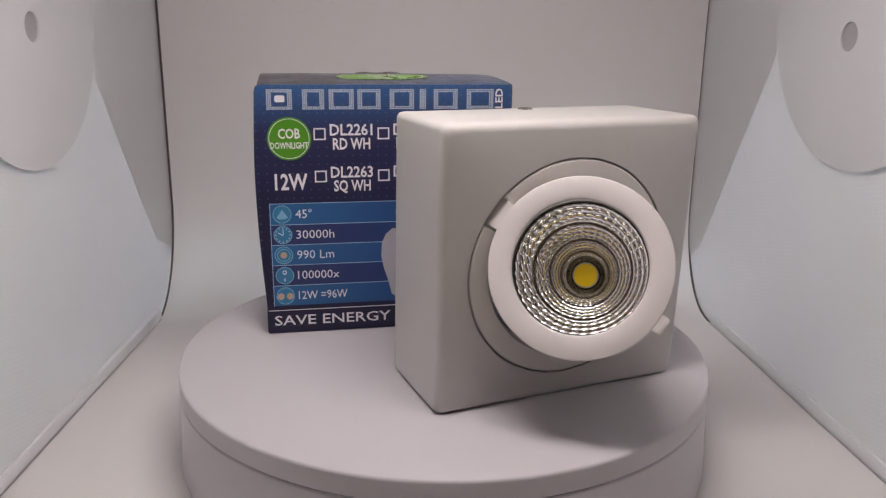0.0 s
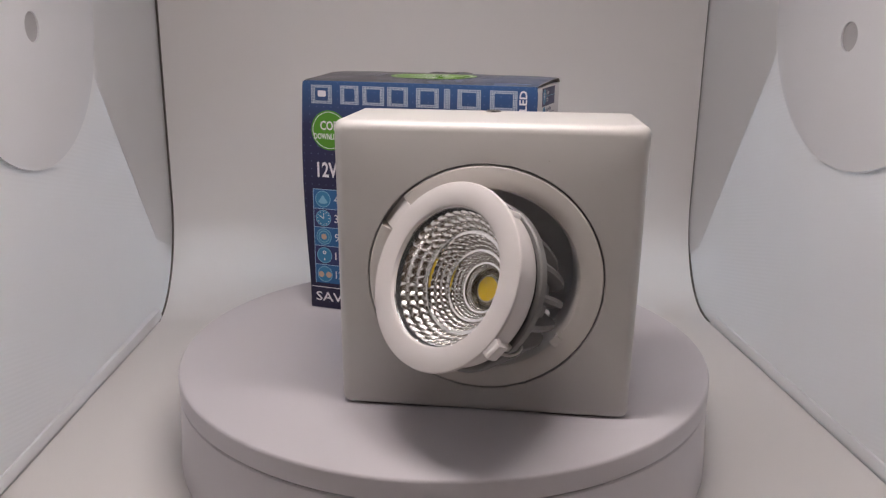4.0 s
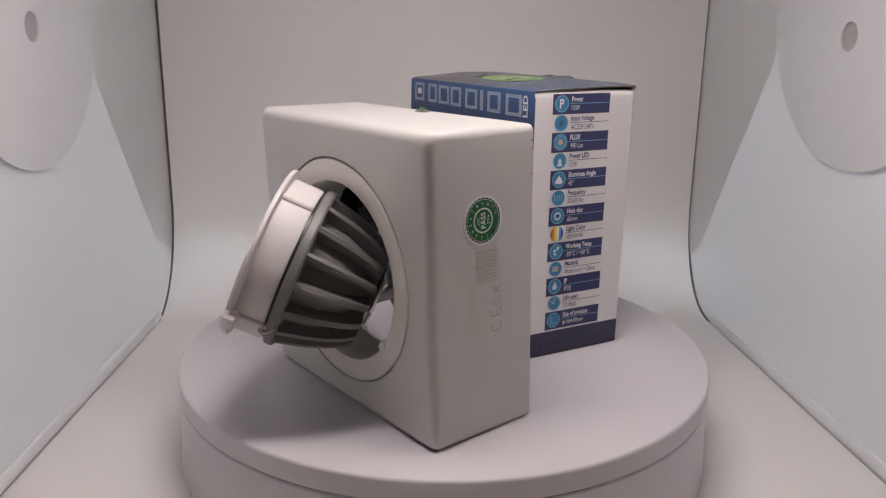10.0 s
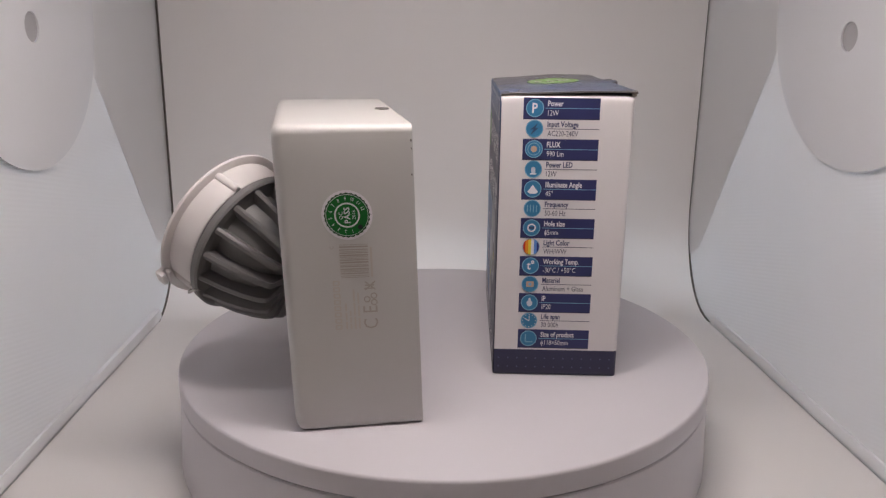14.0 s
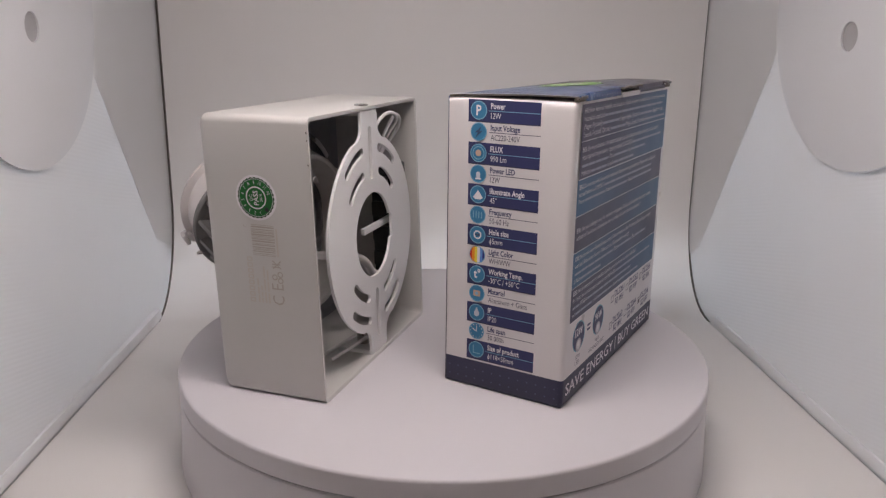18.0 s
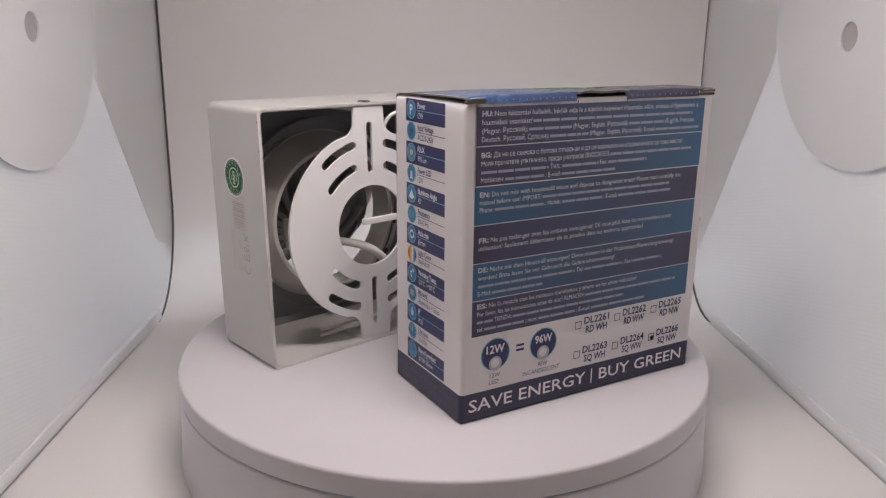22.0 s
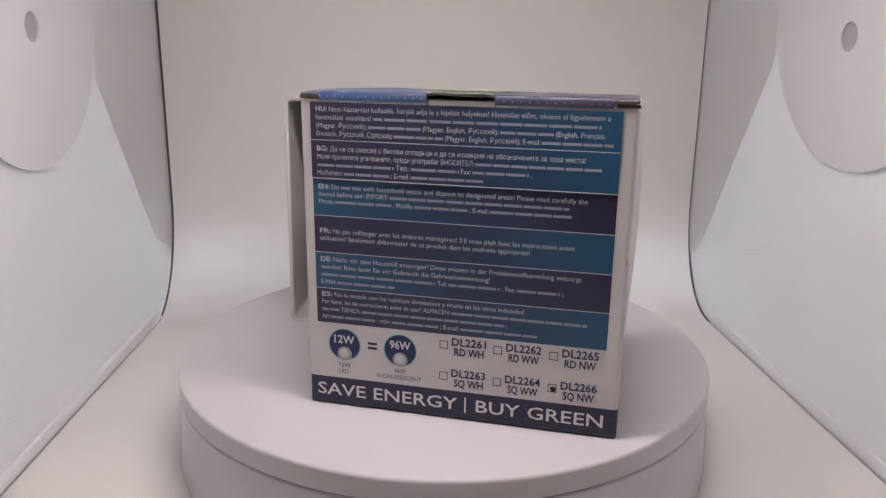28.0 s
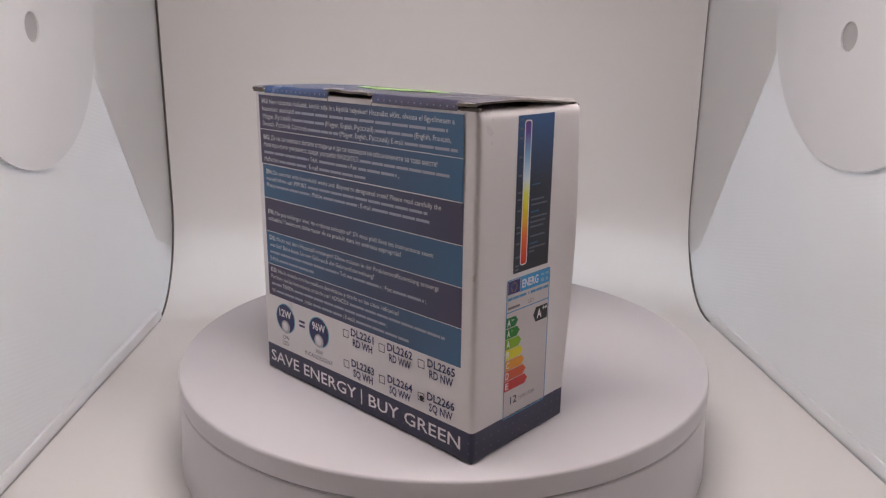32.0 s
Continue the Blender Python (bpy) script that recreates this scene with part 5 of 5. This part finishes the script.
def icon(face, u, v, r, kind, parent):
    """A round blue pictogram."""
    ob = patch("icon", face, [mmdisc(u, v, r, 36)], SKY_INK, parent, L3, "round blue pictogram")
    patch("icon_rim", face, [mmdisc(u, v, r, 36), mmdisc(u, v, r - 0.35, 36)], PALE_INK, ob, L4)
    dark = ink("icon_dark", 60, 78, 110)
    if kind in (0, "angle"):
        patch("icon_mark", face, [[((u + a * r) / 1000, (v + b * r) / 1000) for a, b in ((0, 0.5), (0.62, -0.35), (0.3, -0.55), (-0.3, -0.55), (-0.62, -0.35))]], PALE_INK if kind == 0 else WHITE_INK, ob, L4)
    elif kind in (1, "life"):
        patch("icon_mark", face, [[((u + a * r) / 1000, (v + b * r) / 1000) for a, b in ((-0.02, 0.62), (0.06, 0.62), (0.06, -0.02), (-0.5, 0.3), (-0.54, 0.23), (0, -0.1))]], WHITE_INK, ob, L4)
        for k in range(12):
            a = radians(30 * k)
            patch("icon_tick", face, [mmdisc(u + 0.78 * r * math.cos(a), v + 0.78 * r * math.sin(a), 0.06 * r, 6)], WHITE_INK, ob, L4)
    elif kind in (2, "flux"):
        patch("icon_mark", face, [mmdisc(u, v, 0.36 * r, 24)], ink("icon_tan", 190, 160, 140), ob, L4)
        patch("icon_mark", face, [mmdisc(u, v, 0.72 * r, 28), mmdisc(u, v, 0.64 * r, 28)], PALE_INK, ob, L4)
    elif kind == 3:
        patch("icon_mark", face, [mmdisc(u, v + 0.35 * r, 0.24 * r, 18), mmdisc(u, v + 0.35 * r, 0.14 * r, 18)], WHITE_INK, ob, L4)
        patch("icon_mark", face, [mmrect(u - 0.06 * r, v - 0.65 * r, u + 0.06 * r, v - 0.35 * r)], WHITE_INK, ob, L4)
    elif kind == 4:
        for s in (-1, 1):
            patch("icon_mark", face, [mmdisc(u + s * 0.5 * r, v - 0.05 * r, 0.38 * r, 20)], ink("icon_tan", 190, 160, 140), ob, L4)
    elif kind == "power":
        line("P", face, r * 1.05, u, v - r * 0.52, WHITE_INK, ob, align="CENTER", bold=True, lift=L4)
    elif kind == "volt":
        patch("icon_mark", face, [[((u + a * r) / 1000, (v + b * r) / 1000) for a, b in ((0.35, 0.6), (-0.45, -0.1), (-0.1, -0.08), (-0.4, -0.7), (0.45, 0.1), (0.08, 0.06))]], dark, ob, L4)
    elif kind == "led":
        patch("icon_mark", face, [mmrect(u - 0.24 * r, v - 0.5 * r, u + 0.24 * r, v + 0.25 * r, 0.2 * r)], ink("icon_pale", 200, 204, 214), ob, L4)
        patch("icon_mark", face, [mmrect(u - 0.36 * r, v - 0.62 * r, u + 0.36 * r, v - 0.46 * r)], WHITE_INK, ob, L4)
    elif kind == "wave":
        bm = bmesh.new()
        for s in (-0.55, -0.2, 0.15, 0.5):
            merge(bm, shape([mmrect(u + s * r - 0.05 * r, v - 0.4 * r, u + s * r + 0.05 * r, v + 0.4 * r)], 0.00002, on(face, L4)))
        flat("icon_mark", bm, PALE_INK, ob)
    elif kind == "hole":
        patch("icon_mark", face, [mmdisc(u, v, 0.5 * r, 24), mmdisc(u, v, 0.34 * r, 24)], WHITE_INK, ob, L4)
        patch("icon_mark", face, [mmrect(u - 0.3 * r, v - 0.12 * r, u + 0.3 * r, v + 0.12 * r)], dark, ob, L4)
    elif kind == "rainbow":
        for k, c in enumerate(((196, 52, 40), (226, 140, 40), (226, 208, 70), (224, 226, 232), (96, 140, 210), (48, 52, 120))):
            a0, a1 = -1 + k / 3, -1 + (k + 1) / 3
            pts = [((u + r * x) / 1000, (v + s * r * math.sqrt(max(0, 1 - x * x))) / 1000) for s, xs in ((1, (a0, (a0 + a1) / 2, a1)), (-1, (a1, (a0 + a1) / 2, a0))) for x in xs]
            pts = [q for i, q in enumerate(pts) if q != pts[i - 1]]
            patch("icon_mark", face, [pts], ink("spectrum_" + "abcdef"[k], *c), ob, L4)
    elif kind == "temp":
        line("t°", face, r * 1.0, u, v - r * 0.45, WHITE_INK, ob, align="CENTER", bold=True, lift=L4)
    elif kind == "material":
        patch("icon_mark", face, [mmrect(u - 0.45 * r, v - 0.35 * r, u + 0.45 * r, v + 0.35 * r, 0.1 * r)], ink("icon_tan", 190, 160, 140), ob, L4)
        patch("icon_mark", face, [mmdisc(u, v, 0.2 * r, 16)], PALE_INK, ob, L5)
    elif kind == "ip":
        patch("icon_mark", face, [[((u + 0.34 * r * math.sin(a) * (1 if math.cos(a) < 0.3 else 0.55)) / 1000, (v - 0.12 * r + (0.36 if math.cos(a) < 0 else 0.72) * r * math.cos(a)) / 1000) for a in [2 * math.pi * k / 24 for k in range(24)]]], ink("icon_pale", 200, 204, 214), ob, L4)
    elif kind == "size":
        patch("icon_mark", face, [mmrect(u - 0.42 * r, v - 0.5 * r, u - 0.32 * r, v + 0.5 * r)], PALE_INK, ob, L4)
        patch("icon_mark", face, [mmrect(u - 0.3 * r, v - 0.5 * r, u + 0.5 * r, v - 0.4 * r)], PALE_INK, ob, L4)
    return ob


SPEC = [("Power", "12W", "power"), ("Input Voltage", "AC220-240V", "volt"), ("FLUX", "990 Lm", "flux"), ("Power LED", "12W", "led"), ("Illuminate Angle", "45°", "angle"),
        ("Frequency", "50-60 Hz", "wave"), ("Hole size", "o5mm", "hole"), ("Light Color", "WH/WW", "rainbow"), ("Working Temp.", "-30°C / +50°C", "temp"), ("Material", "Aluminum + Glass", "material"),
        ("IP", "IP20", "ip"), ("Life span", "30 000h", "life"), ("Size of product", "o118×50mm", "size")]


def build_spec_side():
    band = patch("band", "right", [mmrect(1.2, 1.7, BD * 1000 - 2.2, 12.6)], M_BAND, carton, L1, "navy band along the foot")
    for k, (head, value, kind) in enumerate(SPEC):
        c = 121.4 - 8.605 * k
        du = 0.11 * k
        if k % 2 == 0:
            row = patch("spec_panel", "right", [mmrect(9.4 + du, c - 4.35, 41.4 + du, c + 4.3)], NAVY_INK, carton, L1, "navy printed row")
            patch("row_shade", "right", [mmrect(9.4 + du, c - 4.75, 41.4 + du, c - 4.35)], DARK_INK, row, L1)
            tone = WHITE_INK
        else:
            row = patch("spec_panel", "right", [mmrect(19.0 + du, c - 0.12, 41.4 + du, c + 0.12)], DARK_INK, carton, L2, "printed row")
            tone = NAVY_INK if k % 2 else WHITE_INK
        if k % 2 == 0:
            patch("row_rule", "right", [mmrect(18.6 + du, c - 0.14, 41.4 + du, c + 0.1)], PALE_INK, row, L2)
        icon("right", 14.2 + du, c, 3.75, kind, row)
        line(head, "right", 2.25, 19.6 + du, c + 0.85, tone, row, bold=True, squeeze=0.74)
        shade = tone if k % 2 == 0 else DARK_INK
        line(value, "right", 2.25, 19.7 + du, c - 3.05, shade, row, squeeze=0.74)
        if value[0] == "o":
            patch("letter_stroke", "right", [mmrect(20.28 + du, c - 3.7, 20.5 + du, c - 0.75)], shade, row, L3)


ROWS = [
    (125.5, 111.1, "A", 123.0, 3.1, [("HU: Nem háztartási hulladék, kérjük adja le a kijelölt helyeken! Használat előtt, olvassa el figyelmesen a", 110.0), ("használati utasítást! {58}", 107.0),
     ("(Magyar, Русский); {17} (Magyar, English, Русский); {16} (English, Français,", 108.5), ("Deutsch, Русский, Српски); {16} (Magyar, English, Русский); E-mail: {21}", 111.5)]),
    (111.1, 96.3, "A", 107.9, 3.1, [("BG: Да не се смесва с битови отпадъци и да се изхвърля на обозначените за това места!", 102.3), ("Моля прочетете упътването, преди употреба! ВНОСИТЕЛ: {42}", 108.0),
     ("{25} Тел.: {15} Fax: {17},", 83.3), ("Мобилен: {16}; E-mail: {24}", 65.3)]),
    (96.3, 81.3, "B", 93.0, 2.9, [("EN: Do not mix with household waste and dispose to designated areas! Please read carefully the", 103.8), ("manual before use! IMPORT: {56}", 97.3), ("Phone: {20}; Mobile: {18}; E-mail: {26}", 98.3)]),
    (81.3, 66.3, "A", 75.3, 3.0, [("FR: Ne pas mélanger avec les ordures ménagères! S'il vous plaît lisez les instructions avant", 100.2), ("utilisation! Seulement débarrasser de ce produit dans les endroits appropriés!", 83.7)]),
    (66.3, 51.3, "B", 63.6, 3.15, [("DE: Nicht mit dem Hausmüll entsorgen! Diese müssen in der Problemstoffsammlung entsorgt", 103.2), ("werden! Bitte lesen Sie vor Gebrauch die Gebrauchsanweisung!", 68.8), ("{37} Tel: {16}; Fax: {13};", 96.8), ("E-Mail: {21}", 31.0)]),
    (51.3, 36.4, "A", 48.9, 3.15, [("ES: No lo mezcle con los residuos domésticos y tirarlo en los sitios indicados!", 82.5), ("Por favor, lea las instrucciones antes de usar! ALMACEN: {46}", 106.3), ("{7} TIENDA: {52};", 76.0), ("tel: {16}; móv: {16}; E-mail: {25}", 87.8)]),
]


def build_back():
    band = patch("band", "back", [mmrect(1.8, 1.7, 124.0, 12.6)], M_BAND, carton, L1, "navy band along the foot")
    slogan("back", band)
    for top, low, tone, first, pitch, lines in ROWS:
        lift = 0.00052 if top > 111 else L1
        row = patch("notice_panel", "back", [mmrect(3.9, low + 0.2, 120.3, top)], M_ROW_A if tone == "A" else M_ROW_B, carton, lift, "printed notice row, navy running into teal")
        patch("row_rule", "back", [mmrect(3.9, low - 0.12, 120.3, low + 0.2)], WHITE_INK, row, lift)
        for k, (text, width) in enumerate(lines):
            v = first - pitch * k - 0.9
            if k == 0:
                line(text[:3], "back", 1.9, 6.2, v, NOTICE_INK, row, 4.5, bold=True, lift=lift + L1)
                tagged(line(text[4:], "back", 1.85, 11.6, v, NOTICE_INK, row, width - 5.4, lift=lift + L1), kind="stuff")
            else:
                tagged(line(text, "back", 1.85, 6.2, v, NOTICE_INK, row, width, lift=lift + L1), kind="stuff")
    for u, name, below, w in ((15.4, "12W", ("12W", "LED"), 6.5), (39.2, "96W", ("96W", "INCANDESCENT"), 7.0)):
        ob = patch("lamp_disc", "back", [mmdisc(u, 27.6, 6.9, 48)], NAVY_INK, carton, L1, "round navy power mark with a printed bulb")
        patch("disc_rim", "back", [mmdisc(u, 27.6, 6.9, 48), mmdisc(u, 27.6, 6.5, 48)], ink("teal_rim", 110, 180, 196), ob, L2)
        line(name, "back", 3.3, u, 28.2, WHITE_INK, ob, 8.8, "CENTER", True)
        patch("bulb", "back", [mmdisc(u, 23.6, 3.1, 30)], ink("bulb_grey", 176, 172, 178), ob, L3)
        patch("bulb_light", "back", [mmdisc(u - 0.2, 23.9, 2.1, 26)], ink("bulb_white", 214, 210, 214), ob, L4)
        patch("bulb_shine", "back", [mmdisc(u - 0.5, 24.4, 1.1, 20)], WHITE_INK, ob, L5)
        line(below[0], "back", 1.9, u, 17.6, DARK_INK, ob, 4.9, "CENTER")
        line(below[1], "back", 1.9, u - 0.5, 14.8, DARK_INK, ob, 4.6 if below[1] == "LED" else 19.0, "CENTER")
    patch("equals", "back", [mmrect(25.4, 28.7, 29.4, 29.7)], NAVY_INK, carton, L1)
    patch("equals", "back", [mmrect(25.4, 26.7, 29.4, 27.7)], NAVY_INK, carton, L1)
    for k, (a, c) in enumerate(CODES):
        u, v = 55.6 + 21.7 * (k % 3), (30.5, 17.1)[k // 3]
        checkbox("back", u, v, 3.4, DARK_INK, carton, 0.3, k == 5)
        line(a, "back", 3.1, u + 11.8, v + 1.7, NAVY_INK, carton, 13.8, "CENTER", True)
        line(c, "back", 3.1, u + 11.9, v - 2.5, NAVY_INK, carton, 11.9, "CENTER", True)


def build_energy_side():
    patch("band", "left", [mmrect(1.8, 1.7, BD * 1000 - 1.4, 12.6)], M_BAND, carton, L1, "navy band along the foot")
    p = patch("colour_panel", "left", [mmrect(20.2, 68.2, 41.2, 124.3)], M_SCALE, carton, L1, "dark panel with a light colour scale")
    patch("scale_rim", "left", [mmrect(23.9, 70.6, 27.9, 122.6, 1.2), mmrect(24.3, 71.0, 27.5, 122.2, 1.0)], WHITE_INK, p, L2)
    patch("scale_bar", "left", [mmrect(24.3, 71.0, 27.5, 122.2, 1.0)], M_SPECTRUM, p, L2, "colour scale from red to violet")
    grey = ink("scale_text", 84, 92, 106)
    for v in (122.8, 119.8, 116.5, 110, 103.5, 97.5, 95, 91, 85, 83, 79, 74, 70.8, 69.4):
        patch("scale_mark", "left", [mmrect(21.2, v - 0.3, 23.2, v + 0.3)], grey, p, L2)
    for v, w, teal in ((99.5, 5, 1), (94.0, 7.5, 0), (92.2, 9.5, 0), (89.5, 5, 1), (87.6, 10, 0), (85.8, 9.0, 0), (84.0, 8, 0), (80.5, 9, 0), (77.8, 5, 1), (76.2, 9.5, 0), (74.8, 3, 0)):
        patch("scale_note", "left", [mmrect(29.2, v - 0.3, 29.2 + w, v + 0.3)], ink("scale_teal", 36, 84, 116) if teal else grey, p, L2)
    # energy label
    lab = patch("energy_label", "left", [mmrect(16.9, 11.6, 43.0, 66.4, 0.8)], ink("label_white", 200, 193, 194), carton, L1, "printed energy label with coloured arrows")
    rim = ink("label_blue", 74, 140, 190)
    patch("label_rim", "left", [mmrect(16.9, 11.6, 43.0, 66.4, 0.8), mmrect(17.3, 12.0, 42.6, 66.0, 0.6)], rim, lab, L2)
    patch("label_head", "left", [mmrect(24.8, 60.6, 42.6, 66.0)], ink("label_sky", 64, 150, 208), lab, L2)
    patch("label_flag", "left", [mmrect(17.6, 60.8, 24.5, 65.8)], ink("flag_blue", 56, 52, 112), lab, L2)
    for k in range(12):
        a = radians(30 * k)
        patch("flag_dot", "left", [mmdisc(21.05 + 1.6 * math.cos(a), 63.3 + 1.6 * math.sin(a), 0.2, 6)], ink("flag_gold", 190, 160, 60), lab, L3)
    line("ENERG", "left", 3.0, 25.8, 61.9, WHITE_INK, lab, 9.8, bold=True)
    for u, v, w, h in ((37.2, 64.0, 2.0, 1.0), (40.0, 64.0, 2.0, 1.0), (37.2, 61.6, 2.0, 1.4), (40.2, 61.6, 1.6, 1.4)):
        patch("head_mark", "left", [mmrect(u, v, u + w, v + h)], PALE_INK, lab, L3)
    for u, w in ((17.8, 2.6), (20.8, 3.2), (24.4, 4.2), (29.8, 0.5), (31.2, 3.0), (34.6, 4.0), (39.0, 3.2)):
        patch("label_note", "left", [mmrect(u, 58.5, u + w, 59.5)], rim, lab, L2)
    patch("label_rule", "left", [mmrect(17.2, 53.8, 42.6, 54.2)], rim, lab, L2)
    patch("label_note", "left", [mmrect(18.0, 55.1, 24.8, 56.0)], ink("label_grey", 120, 112, 114), lab, L2)
    line("LED", "left", 1.5, 30.0, 55.0, ink("label_grey", 120, 112, 114), lab, 3.2)
    patch("rating", "left", [[(u / 1000, v / 1000) for u, v in ((33.4, 49.2), (35.0, 52.1), (42.3, 52.1), (42.3, 46.3), (35.0, 46.3))]], M_BLACK, lab, L2, "black rating arrow")
    line("A", "left", 3.4, 35.6, 47.5, WHITE_INK, lab, 3.0, bold=True)
    line("++", "left", 2.0, 38.9, 49.8, WHITE_INK, lab, 3.0, bold=True)
    arrows = (("A", "++", (34, 112, 56)), ("A", "+", (48, 126, 46)), ("A", "", (128, 172, 36)), ("B", "", (222, 212, 50)), ("C", "", (224, 150, 44)), ("D", "", (206, 84, 44)), ("E", "", (196, 48, 48)))
    for k, (s, plus, c) in enumerate(arrows):
        v, w = 48.1 - 4.18 * k, 5.3 + 1.15 * k
        ob = patch("arrow", "left", [[(u / 1000, q / 1000) for u, q in ((17.2, v), (17.2 + w, v), (18.9 + w, v + 1.95), (17.2 + w, v + 3.9), (17.2, v + 3.9))]], ink("arrow_" + "abcdefg"[k], *c), lab, L2)
        line(s, "left", 2.5, 17.8, v + 0.7, WHITE_INK, ob, 1.9, bold=True)
        if plus:
            line(plus, "left", 1.3, 20.2, v + 2.0, WHITE_INK, ob, 0.8 * len(plus))
    line("12", "left", 2.9, 21.0, 17.0, DARK_INK, lab, 4.0, bold=True)
    line("kWh/1000h", "left", 1.8, 26.0, 17.1, ink("label_grey", 120, 112, 114), lab, 10.2)
    # a dent in the edge
    bm = bmesh.new()
    block(bm, -0.0003, -0.0008, -0.0012, 0.0004, 0.0008, 0.0012, 0.0003, Matrix.Translation((-BW / 2 + 0.001, BD / 2 - 0.0006, 0.071)))
    part("scuff", bm, ink("scuff", 205, 196, 190), carton, "scuffed corner edge")


build_body()
build_lid()
build_front()
build_spec_side()
build_back()
build_energy_side()


# ---- what moves ----
TURN_START, TURN_RATE = 18.733, -7.3015
TIMES = [0.5 * k for k in range(65)]


def motions():
    for ob, cx, cy, phi in ((downlight, 0.02822, -0.04701, 4.36), (carton, -0.01754, 0.05462, -7.939)):
        rows = []
        for t in TIMES:
            a = TURN_START + TURN_RATE * t
            rows.append((t, pose(0, 0, 0, 0, 0, a) @ pose(cx, cy, 0, 0, 0, phi)))
        walk(ob, rows)
    walk(table_lid, [(t, pose(0, 0, 0, 0, 0, TURN_START + TURN_RATE * t)) for t in TIMES])


motions()
